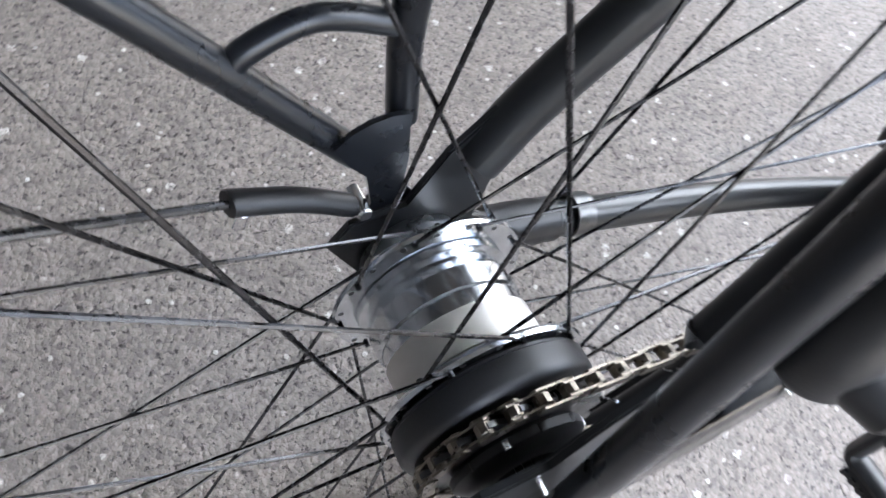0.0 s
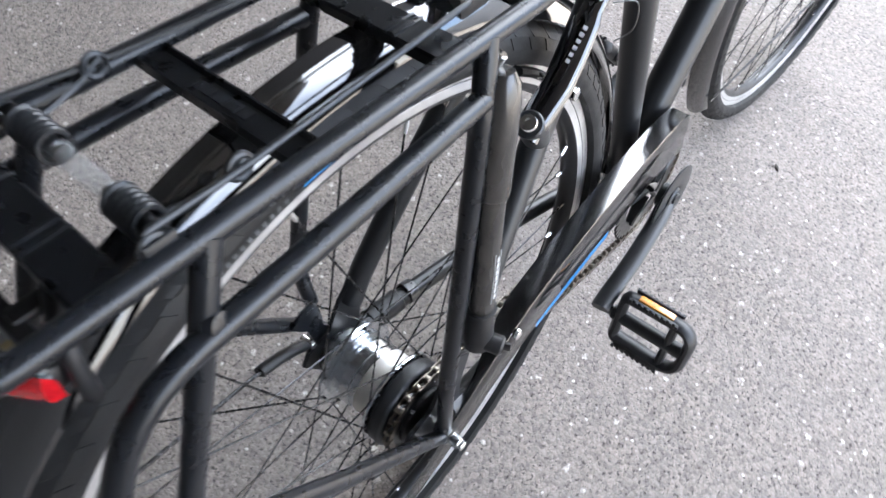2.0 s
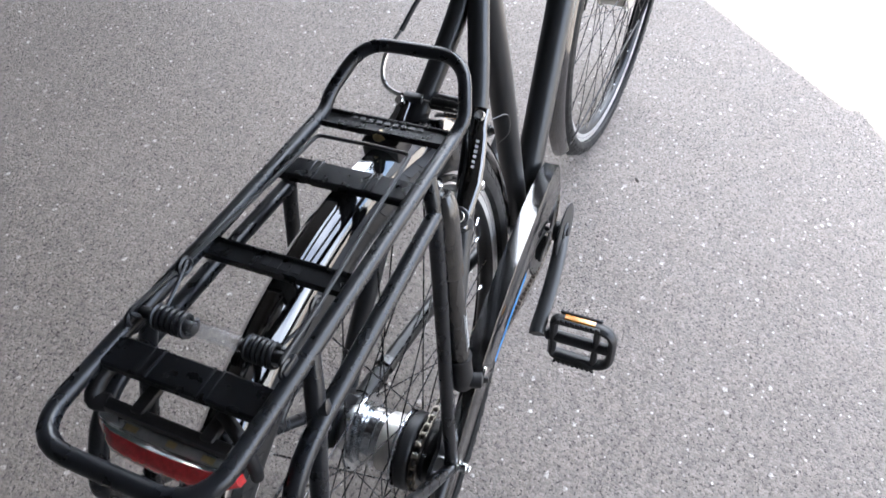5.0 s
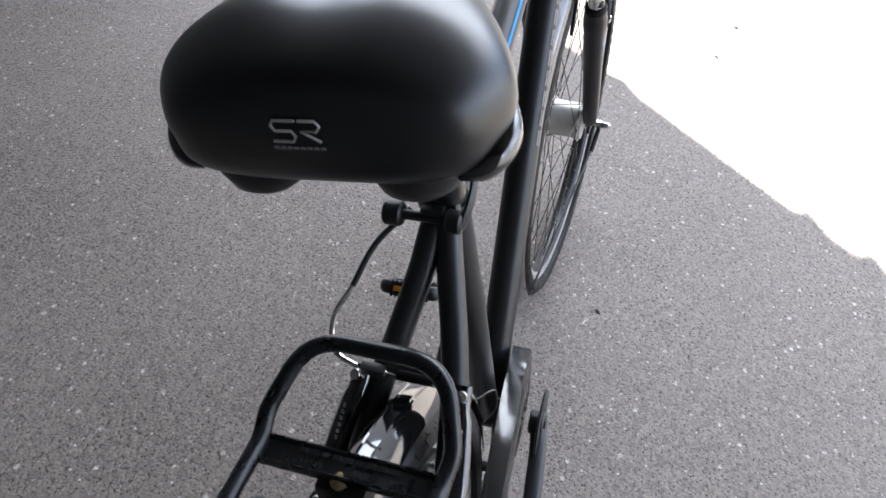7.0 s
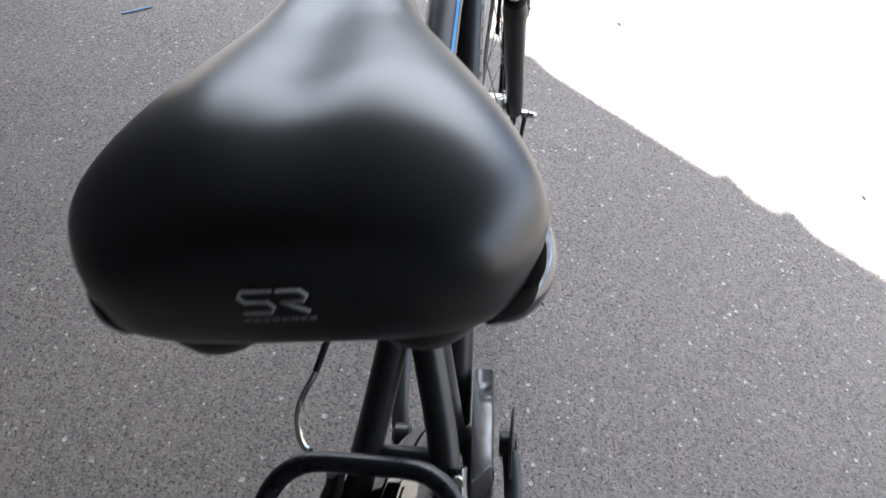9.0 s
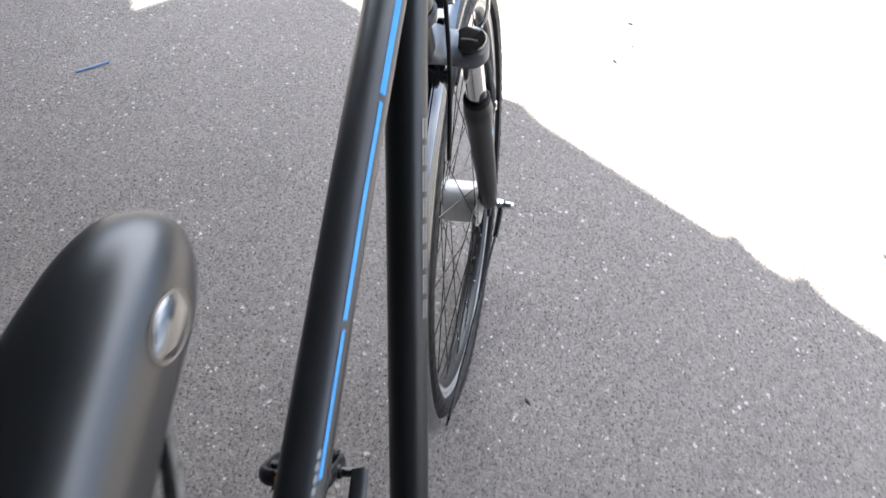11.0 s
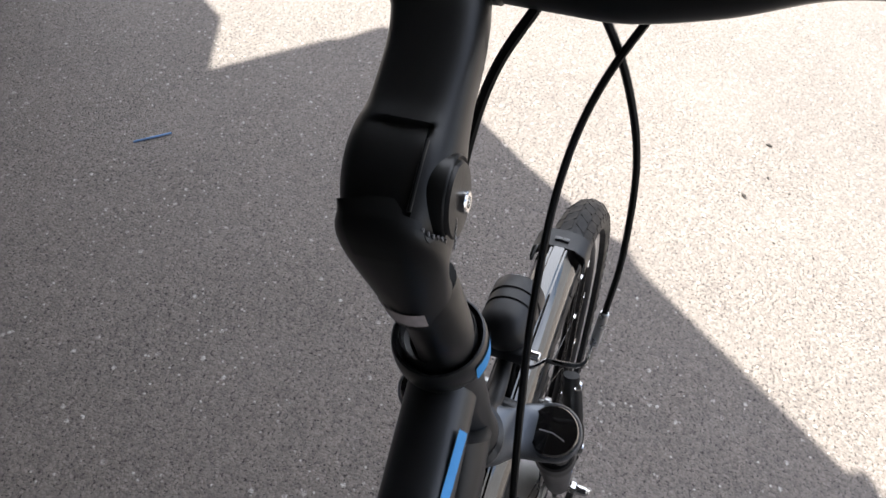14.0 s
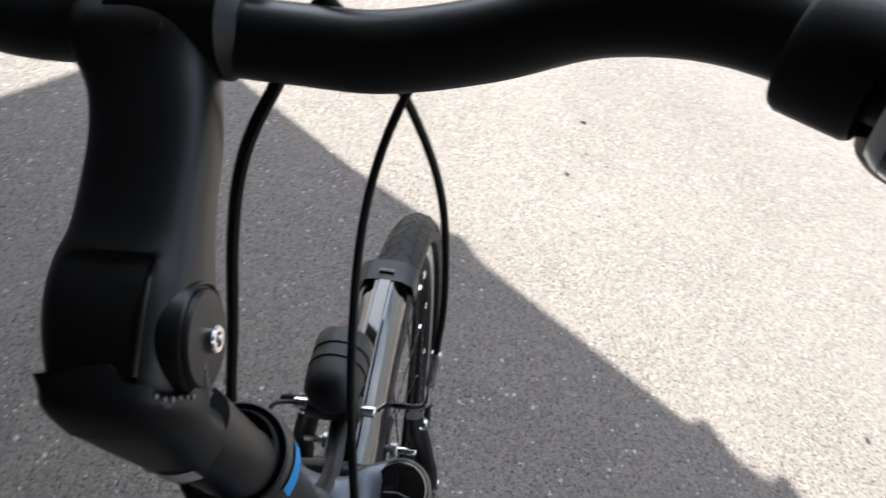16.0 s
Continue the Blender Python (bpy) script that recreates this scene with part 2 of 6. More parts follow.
def rounded(points, radius=0.02, steps=5, closed=False):
    """A polyline with its corners rounded to arcs."""
    pts = [Vector(p) for p in points]
    n = len(pts)
    out = []
    for i, p in enumerate(pts):
        if not closed and i in (0, n - 1):
            out.append(p)
            continue
        a, b = pts[i - 1], pts[(i + 1) % n]
        r = radius if not hasattr(radius, "__len__") else radius[i]
        u, w = (a - p), (b - p)
        du, dw = u.length, w.length
        k = min(r, du * 0.48, dw * 0.48)
        if k < 1e-5:
            out.append(p)
            continue
        s, e = p + u.normalized() * k, p + w.normalized() * k
        for j in range(steps + 1):
            t = j / steps
            out.append(s.lerp(p, t).lerp(p.lerp(e, t), t))
    return out


def smooth_line(points, steps=8):
    """A Catmull-Rom line through the points."""
    pts = [Vector(p) for p in points]
    pts = [pts[0] * 2 - pts[1]] + pts + [pts[-1] * 2 - pts[-2]]
    out = []
    for i in range(1, len(pts) - 2):
        p0, p1, p2, p3 = pts[i - 1:i + 3]
        for j in range(steps):
            t = j / steps
            out.append(0.5 * (2 * p1 + (p2 - p0) * t + (2 * p0 - 5 * p1 + 4 * p2 - p3) * t * t + (3 * p1 - p0 - 3 * p2 + p3) * t ** 3))
    out.append(pts[-2])
    return out


def sweep(points, r, seg=12, closed=False, bm=None, flat=1.0, up=(0, 0, 1)):
    """A round (or flattened) bar along a line. r: one radius, or one a point."""
    bm = bm or bmesh.new()
    pts = [Vector(p) for p in points]
    n = len(pts)
    rings = []
    side = None
    for i, p in enumerate(pts):
        if closed:
            d = pts[(i + 1) % n] - pts[i - 1]
        else:
            d = pts[min(i + 1, n - 1)] - pts[max(i - 1, 0)]
        d.normalize()
        if side is None:
            side = d.cross(Vector(up))
            if side.length < 1e-3:
                side = d.cross(Vector((0, 1, 0)))
        side = (side - d * side.dot(d)).normalized()
        w = d.cross(side)
        rr = r[i] if hasattr(r, "__len__") else r
        rings.append([bm.verts.new(p + side * rr * math.cos(2 * math.pi * k / seg) + w * rr * flat * math.sin(2 * math.pi * k / seg)) for k in range(seg)])
    for i in range(n if closed else n - 1):
        a, b = rings[i], rings[(i + 1) % n]
        for k in range(seg):
            bm.faces.new((a[k], a[(k + 1) % seg], b[(k + 1) % seg], b[k]))
    if not closed:
        bm.faces.new(rings[0][::-1])
        bm.faces.new(rings[-1])
    return bm


def lathe(profile, origin, axis, seg=32, bm=None, arc=None, close_profile=False):
    """Turns a profile of (radius, height along the axis)."""
    bm = bm or bmesh.new()
    o, ax = Vector(origin), Vector(axis).normalized()
    u = ax.orthogonal().normalized() if abs(ax.y) < 0.99 else Vector((1, 0, 0))
    w = ax.cross(u)
    rings = []
    count = seg if arc is None else seg + 1
    for k in range(count):
        a = 2 * math.pi * k / seg if arc is None else arc[0] + (arc[1] - arc[0]) * k / seg
        d = u * math.cos(a) + w * math.sin(a)
        rings.append([bm.verts.new(o + ax * h + d * max(r, 1e-5)) for r, h in profile])
    m = len(profile)
    for k in range(seg):
        a, b = rings[k], rings[(k + 1) % count]
        for i in range(m if close_profile else m - 1):
            j = (i + 1) % m
            bm.faces.new((a[i], a[j], b[j], b[i]))
    if not close_profile:
        bmesh.ops.remove_doubles(bm, verts=bm.verts, dist=2e-5)
    return bm


def rod(a, b, r, seg=14, bev=0.0008, bm=None, r2=None):
    """A straight round bar with broken edges."""
    a, b = Vector(a), Vector(b)
    h = (b - a).length
    r2 = r if r2 is None else r2
    e = min(bev, r * 0.4)
    return lathe([(0, 0), (r - e, 0), (r, e), (r2, h - e), (r2 - e, h), (0, h)], a, b - a, seg, bm)


def block(centre, size, bevel=0.001, rot=None, bm=None, segs=2):
    """A box with rounded edges."""
    own = bmesh.new()
    bmesh.ops.create_cube(own, size=1)
    bmesh.ops.scale(own, vec=size, verts=own.verts)
    if bevel:
        bmesh.ops.bevel(own, geom=own.edges[:], offset=min(bevel, min(size) * 0.45), segments=segs, affect='EDGES', profile=0.5)
    m = Matrix.Translation(centre) @ (rot.to_4x4() if rot else Matrix.Identity(4))
    own.transform(m)
    if bm is None:
        return own
    tmp = bpy.data.meshes.new("tmp")
    own.to_mesh(tmp)
    own.free()
    bm.from_mesh(tmp)
    bpy.data.meshes.remove(tmp)
    return bm


def loft(sections, seg=28, power=2.0, steps=5, push=None):
    """A closed body through sections of (centre, side vector, depth vector); power over 2 squares them off. push moves each point."""
    rows = [[list(v) for v in sec] for sec in sections]
    fine = []
    for i in range(len(rows) - 1):
        quad = [rows[max(0, min(len(rows) - 1, i + k))] for k in (-1, 0, 1, 2)]
        for j in range(steps if i < len(rows) - 2 else steps + 1):
            f = j / steps
            wts = (-0.5 * f + f * f - 0.5 * f ** 3, 1 - 2.5 * f * f + 1.5 * f ** 3, 0.5 * f + 2 * f * f - 1.5 * f ** 3, -0.5 * f * f + 0.5 * f ** 3)
            fine.append([Vector([sum(w * q[m][n] for w, q in zip(wts, quad)) for n in range(3)]) for m in range(3)])
    bm = bmesh.new()
    rings = []
    for c, u, w in fine:
        ring_ = []
        for k in range(seg):
            a = 2 * math.pi * k / seg
            co, si = math.cos(a), math.sin(a)
            p = c + u * math.copysign(abs(co) ** (2 / power), co) + w * math.copysign(abs(si) ** (2 / power), si)
            ring_.append(bm.verts.new(push(p) if push else p))
        rings.append(ring_)
    for a, b in zip(rings, rings[1:]):
        for k in range(seg):
            bm.faces.new((a[k], a[(k + 1) % seg], b[(k + 1) % seg], b[k]))
    bm.faces.new(rings[0]), bm.faces.new(rings[-1][::-1])
    return bm


def frame_of(x_axis, z_hint):
    """A turn whose x runs along x_axis and whose z lies near z_hint."""
    x = Vector(x_axis).normalized()
    y = Vector(z_hint).cross(x).normalized()
    z = x.cross(y)
    return Matrix((x, y, z)).transposed()


def hexnut(centre, axis, across, height, bm=None):
    bm = bm or bmesh.new()
    r = across / math.sqrt(3)
    return lathe([(0, 0), (r * 0.9, 0), (r, height * 0.15), (r, height * 0.85), (r * 0.9, height), (0, height)], centre, axis, 6, bm)


def writing(body, size, m, material, parent, name="lettering"):
    cu = bpy.data.curves.new(name, 'FONT')
    cu.body, cu.size, cu.extrude = body, size, 0.0002
    cu.align_x, cu.align_y = 'CENTER', 'CENTER'
    tmp = bpy.data.objects.new(name, cu)
    me = bpy.data.meshes.new_from_object(tmp)
    bpy.data.objects.remove(tmp)
    bm = bmesh.new()
    bm.from_mesh(me)
    bm.transform(m)
    bpy.data.meshes.remove(me)
    return part(name, bm, material, parent, smooth=False)


# ---------------------------------------------------------------- ground, canopy, surroundings
bm = bmesh.new()
bmesh.ops.create_grid(bm, x_segments=8, y_segments=8, size=400)
ground = tagged(part("ground", bm, M_ASPHALT, smooth=False), "grey worn asphalt with pale stone chips", "ground", kind="structure")

# unseen roof over the bicycle: its edge is cut to give the line between shade and sun on the asphalt
ROOF_Z = 2.90
SHIFT = Vector((SUN_DIR.x, SUN_DIR.y, 0)) * (ROOF_Z / SUN_DIR.z)
EDGE = [(-1.10, -4.20), (0.55, -1.98), (1.30, -0.955), (1.362, -0.877), (1.385, -0.865), (1.428, -0.843), (1.408, -0.805), (1.465, -0.728), (1.485, -0.715), (1.533, -0.690),
        (1.515, -0.655), (1.875, -0.180), (1.897, -0.163), (1.937, -0.138), (1.945, -0.105), (2.10, 0.14), (2.43, 0.575), (2.455, 0.590), (2.525, 0.672), (2.510, 0.712),
        (2.395, 0.790), (2.375, 0.825), (2.082, 1.060), (2.333, 1.159), (2.440, 1.310), (2.330, 1.500), (2.205, 1.610), (2.16, 2.3), (2.50, 3.2), (2.60, 5.6)]
bm = bmesh.new()
outline = [Vector((x, y, ROOF_Z)) + SHIFT for x, y in EDGE] + [Vector((-1.6, 6.85, ROOF_Z)), Vector((-1.6, -2.95, ROOF_Z))]
low = [bm.verts.new(p) for p in outline]
top = [bm.verts.new(p + V(0, 0, 0.03)) for p in outline]
bm.faces.new(low[::-1])
bm.faces.new(top)
for i in range(len(low)):
    j = (i + 1) % len(low)
    bm.faces.new((low[i], low[j], top[j], top[i]))
canopy = tagged(part("canopy_roof", bm, M_CANOPY, smooth=False), "unseen dark sheet roof over the bicycle, its stepped edge shaped to cast the shade", "roof", kind="structure")
# unseen walls added to keep skylight off the ground, dark to deepen its shade
tagged(part("shade_wall_west", block((-1.30, 1.9, 1.45), (0.2, 9.6, 2.90), 0.004), M_DARKWALL, smooth=False), "unseen plain dark wall added to block skylight", "wall", kind="structure")
tagged(part("shade_wall_north", block((0.60, 1.95, 1.45), (3.6, 0.16, 2.90), 0.004), M_DARKWALL, smooth=False), "unseen plain dark wall added to block skylight", "wall", kind="structure")
tagged(part("shade_wall_north", block((1.10, 4.40, 1.45), (4.6, 0.16, 2.90), 0.004), M_DARKWALL, smooth=False), "unseen plain dark wall added to block skylight", "wall", kind="structure")


# unseen far walls added to block the low sky, pale to brighten reflections
tagged(part("unseen_wall_east", block((9.0, 0.0, 1.4), (0.2, 20.0, 2.8), 0.004), M_FARWALL, smooth=False), "unseen plain pale wall added to block low sky and bounce light", "wall", kind="structure")
tagged(part("unseen_wall_south", block((2.5, -8.0, 1.4), (13.0, 0.2, 2.8), 0.004), M_FARWALL, smooth=False), "unseen plain pale wall added to block low sky and bounce light", "wall", kind="structure")


# ---------------------------------------------------------------- the bicycle
R_AX, F_AX = V(0.002, 0, 0.367), V(1.119, 0, 0.367)
WHEEL = 1.03                     # size of the wheels against a tyre of 0.355 m radius
HUB_Y = 0.010                    # the gear hub sits off the wheel's middle
BB = V(0.465, 0, 0.29)
LEAN_LEFT = 11.0
bike = tagged(new("bicycle"), "black trekking bicycle with blue stripes leaning over on grey asphalt", "bicycle")
bike.matrix_world = Matrix.Translation((0, -0.353 * math.sin(radians(LEAN_LEFT)), 0)) @ pose(0, 0, 0, -LEAN_LEFT, 0, 0)
# steering axis and the turn of the fork, front wheel and bars to the right
ST_TOP = V(0.868, 0, 0.96)
ST_DIR = V(-0.342, 0, 0.94).normalized()
STEER = Matrix.Translation(ST_TOP) @ Matrix.Rotation(radians(-4.5), 4, ST_DIR) @ Matrix.Translation(-ST_TOP)


def on_axis(z, off=0.0, y=0.0):
    """A point of the steering axis at height z, moved forward at right angles to it."""
    p = ST_TOP + ST_DIR * ((z - ST_TOP.z) / ST_DIR.z)
    return p + V(0.94, 0, 0.342) * off + V(0, y, 0)


# ---- frame
SEAT_TOP = V(0.338, -0.006, 0.80)
frame_part = part("frame", sweep(rounded([BB, V(0.400, 0, 0.61), SEAT_TOP], 0.02), 0.0172, 20), M_PAINT, bike, "satin black welded bicycle frame")


def tube(name, pts, r, parent=frame_part, material=M_PAINT, label="", seg=16, flat=1.0, up=(0, 0, 1)):
    return part(name, sweep(pts, r, seg, flat=flat, up=up), material, parent, label)


tube("down_tube", [V(0.480, 0, 0.315), V(0.62, 0, 0.505), V(0.845, 0, 0.812), V(0.895, 0, 0.872)], 0.0215, seg=24)
tube("top_tube", [V(0.345, 0, 0.772), V(0.60, 0, 0.848), V(0.83, 0, 0.908), V(0.888, 0.003, 0.922)], [0.0152, 0.0160, 0.0185, 0.0188], seg=24)
HEAD_DIR = (on_axis(0.946) + V(0.026, 0.005, 0) - on_axis(0.828)).normalized()      # axis of the head tube and headset
HEAD_TOP = on_axis(0.828) + HEAD_DIR * 0.118
part("head_tube", lathe([(0, 0), (0.019, 0), (0.0205, 0.004), (0.0185, 0.02), (0.0185, 0.095), (0.0205, 0.113), (0.0195, 0.118), (0, 0.118)], on_axis(0.828), HEAD_DIR, 28), M_PAINT, frame_part)
part("bottom_bracket_shell", rod(BB + V(0, 0.036, 0), BB + V(0, -0.036, 0), 0.021, 24), M_PAINT, frame_part)
for s in (1, -1):
    tube("seat_stay", smooth_line([V(0.050 - 0.011 * (s + 1), s * 0.061, 0.454 - 0.015 * (s + 1)), V(0.060, s * 0.060, 0.468), V(0.155, s * 0.043 - 0.002, 0.600), V(0.215, s * 0.034 - 0.005, 0.672), V(0.250, s * 0.0255 - 0.007, 0.709), V(0.290, s * 0.0130 - 0.007, 0.755), V(0.318, s * 0.006 - 0.005, 0.785), V(0.332, s * 0.004 - 0.004, 0.797)], 5), 0.0114)
    tube("chain_stay", smooth_line([V(0.022, s * 0.064, 0.365), V(0.06, s * 0.063, 0.359), V(0.24, s * 0.052, 0.326), V(0.40, s * 0.030, 0.295), V(0.455, s * 0.020, 0.290)], 5), 0.0105)
    # dropout plate
    bm = bmesh.new()
    prof = [(-0.020, 0.338), (0.0, 0.330), (0.030, 0.338), (0.052, 0.338), (0.052, 0.356), (0.034, 0.366), (0.040, 0.392), (0.052, 0.425), (0.034, 0.438), (0.014, 0.418), (-0.002, 0.388), (-0.030, 0.386), (-0.040, 0.372)]
    va = [bm.verts.new((x, s * 0.0625, z + 0.013)) for x, z in prof]
    vb = [bm.verts.new((x, s * 0.0668, z + 0.013)) for x, z in prof]
    bm.faces.new(va), bm.faces.new(vb[::-1])
    for i in range(len(prof)):
        j = (i + 1) % len(prof)
        bm.faces.new((va[i], va[j], vb[j], vb[i]))
    bmesh.ops.bevel(bm, geom=[e for e in bm.edges if abs(e.verts[0].co.y - e.verts[1].co.y) < 1e-6], offset=0.001, segments=2, affect='EDGES')
    part("dropout", bm, M_PAINT, frame_part)
tube("stay_bridge", [V(0.236, 0.024, 0.692), V(0.236, -0.030, 0.692)], 0.0090)
tube("chain_stay_bridge", [V(0.375, 0.036, 0.300), V(0.375, -0.036, 0.300)], 0.007)
# pale decal stripes and blue lines
def tube_decal(name, pts, r, a0, a1, t0, t1, material, parent, rows=14, cols=5, lift=0.0006):
    """A thin strip that lies on a straight tapered tube: between two angles about it (0: to its right, 90: up) and two shares of its length."""
    a, b = Vector(pts[0]), Vector(pts[1])
    d = (b - a).normalized()
    right = V(0, -1, 0)
    up = right.cross(d).normalized()
    if up.z < 0:
        up = -up
    bm = bmesh.new()
    grid = []
    for i in range(rows + 1):
        t = t0 + (t1 - t0) * i / rows
        rr = (r[0] + (r[1] - r[0]) * t) + lift
        grid.append([bm.verts.new(a.lerp(b, t) + (right * math.cos(radians(a0 + (a1 - a0) * k / cols)) + up * math.sin(radians(a0 + (a1 - a0) * k / cols))) * rr) for k in range(cols + 1)])
    for i in range(rows):
        for k in range(cols):
            bm.faces.new((grid[i][k], grid[i][k + 1], grid[i + 1][k + 1], grid[i + 1][k]))
    return part(name, bm, material, parent)


TT_A, TT_B = (V(0.60, 0, 0.848), V(0.83, 0, 0.908)), (V(0.345, 0, 0.772), V(0.60, 0, 0.848))
tube_decal("blue_stripe", TT_A, (0.0160, 0.0185), 25, 44, 0.39, 1.165, M_BLUE, frame_part)
tube_decal("blue_stripe", TT_A, (0.0160, 0.0185), 28, 40, 0.0, 0.36, M_BLUE, frame_part)
for t_, a_ in ((0.90, 52), (0.93, 54), (0.87, 26)):
    tube_decal("blue_mark", TT_A, (0.0160, 0.0185), min(a_ - 5, 33), max(a_ - 5, 33), t_, t_ + 0.012, M_BLUE, frame_part, rows=2, lift=0.0008)
tube_decal("blue_stripe", TT_B, (0.0152, 0.0160), 28, 40, 0.667, 1.003, M_BLUE, frame_part)
tube_decal("blue_stripe", TT_B, (0.0152, 0.0160), 29, 38, 0.30, 0.64, M_BLUE, frame_part)
for k in range(8):
    tube_decal("lettering_block", TT_B, (0.0152, 0.0160), 41, 49, 0.160 + 0.026 * k, 0.160 + 0.026 * k + 0.017, M_GREY, frame_part, rows=2)
DT = (V(0.62, 0, 0.505), V(0.845, 0, 0.812))
LETTERS = (0.32, 0.87)
# lettering blocks on the down tube (drawn as plain bars)
for k in range(8):
    t0 = LETTERS[0] + (LETTERS[1] - LETTERS[0]) * k / 8
    t1 = t0 + (LETTERS[1] - LETTERS[0]) * 0.095
    for a0, a1 in ((16, 23), (27, 34)):
        tube_decal("lettering_block", DT, (0.0215, 0.0215), a0, a1, t0, t1, M_GREY, frame_part, rows=4)


# ---- wheels
def ring_point(c, r, a, y):
    return c + V(r * math.cos(a), y, r * math.sin(a))


def bars_on_tyre(c, a0, a1, r0, r1, y, material, parent, name, pieces):
    bm = bmesh.new()
    n = 2 * pieces - 1
    for i in range(0, n, 2):
        b0, b1 = a0 + (a1 - a0) * i / n, a0 + (a1 - a0) * (i + 1) / n
        grid = [[bm.verts.new(ring_point(c, r, a, y * (math.sqrt(0.0228 ** 2 - (r - 0.3427) ** 2) + 0.0006))) for r in (r0 * WHEEL, (r0 + r1) / 2 * WHEEL, r1 * WHEEL)] for a in (b0, (b0 + b1) / 2, b1)]
        for ga, gb in zip(grid, grid[1:]):
            for k in range(2):
                bm.faces.new((ga[k], ga[k + 1], gb[k + 1], gb[k]))
    return part(name, bm, material, parent, smooth=False)


def grown(profile):
    return [(r * WHEEL, h) for r, h in profile]


def wheel(c, fl_r, fl_y, phase, hub_builder, label, shift=0.0):
    tyre_profile = []
    half = 0.0228                   # half of the tyre's width
    rc = 0.3655 - half
    for k in range(0, 25):
        a = radians(-118 + 236 * k / 24)
        tyre_profile.append((rc + half * math.cos(a), half * math.sin(a)))
    rim = part("wheel", lathe(grown([(0.3215, 0.0125), (0.3230, 0.0110), (0.3195, 0.0095), (0.3135, 0.0085), (0.3135, -0.0085), (0.3195, -0.0095), (0.3230, -0.0110), (0.3215, -0.0125),
                              (0.3142, -0.0120), (0.3139, -0.0116), (0.3132, -0.0116), (0.3129, -0.0119), (0.3055, -0.0113), (0.3055, 0.0113), (0.3129, 0.0119), (0.3132, 0.0116), (0.3139, 0.0116), (0.3142, 0.0120)]), c, (0, -1, 0), 120, close_profile=True), M_RIM, bike, label)
    for s in (1, -1):
        part("wear_line", lathe(grown([(0.3131, s * 0.01155), (0.3140, s * 0.01155), (0.3140, s * 0.01175), (0.3131, s * 0.01175)]), c, (0, -1, 0), 120, close_profile=True), M_RIMBLACK, rim, "dark wear line in the brake track")
    part("rim_bed", lathe(grown([(0.3055, 0.0112), (0.3005, 0.0085), (0.2975, 0.004), (0.2975, -0.004), (0.3005, -0.0085), (0.3055, -0.0112)]), c, (0, -1, 0), 120, close_profile=True), M_RIMBLACK, rim, "black anodised inner rim")
    tyre = part("tyre", lathe(tyre_profile, c, (0, -1, 0), 144, close_profile=True), M_RUBBER, rim, "black rubber tyre with slanted tread grooves")
    # tread: slanted blocks in four rows, with narrow gaps
    bm = bmesh.new()
    n = 84
    for k in range(n):
        for s in (1, -1):
            for p0, p1, skew, fill in ((3, 30, 0.034, 0.39), (34, 62, -0.026, 0.33), (64, 84, -0.014, 0.27)):
                th = 2 * math.pi * (k + (0.5 if s < 0 else 0)) / n
                half_w = fill * 2 * math.pi / n
                cor = []
                for lift in (-0.0008, 0.0008):
                    for psi, d in ((p0, 0), (p1, skew)):
                        for w in (-half_w, half_w):
                            rr = half + lift
                            a = radians(psi)
                            cor.append(bm.verts.new(ring_point(c, rc + rr * math.cos(a), th + d + w, -s * rr * math.sin(a))))
                for f in ((4, 5, 7, 6), (0, 1, 5, 4), (2, 6, 7, 3), (0, 4, 6, 2), (1, 3, 7, 5)):
                    bm.faces.new([cor[i] for i in f])
    part("tread", bm, M_RUBBER, rim, smooth=False, kind="stuff")
    hub = hub_builder(rim)
    # spokes: four base shapes, nine turns of each
    cross = radians(58)
    inv = XF[0].inverted()
    base = []
    for s, off in ((-1, 0.0), (1, radians(10))):
        for k, way in ((0, 1), (1, -1)):
            ar = off + radians(20) * k
            head = ring_point(c, fl_r, ar + way * cross, shift + s * (fl_y + 0.0012 * (1 if k else -1)))
            end = ring_point(c, 0.2990 * WHEEL, ar, s * 0.003)
            d = (end - head).normalized()
            bm = sweep([head, end], 0.00095, 6)
            sweep([head + V(0, 0.0024 * s, 0), head - V(0, 0.0024 * s, 0)], 0.0013, 6, bm=bm)
            base.append((bm, (end, d)))
    for bm, (end, d) in base:
        first = part("spoke", bm, M_SPOKE, rim)
        nip = part("nipple", rod(end - d * 0.013, end + d * 0.001, 0.0021, 6), M_CHROME, first, "bright nipple")
        for j in range(9):
            m = XF[0] @ Matrix.Translation(c) @ Matrix.Rotation(-(radians(40) * j + phase), 4, 'Y') @ Matrix.Translation(-c) @ inv
            if j == 0:
                first.matrix_local = m
                continue
            o = new("spoke", first.data)
            o.parent = rim
            o.matrix_local = m
            o2 = new("nipple", nip.data)
            o2.parent = o
            tagged(o2, "bright nipple")
    return rim


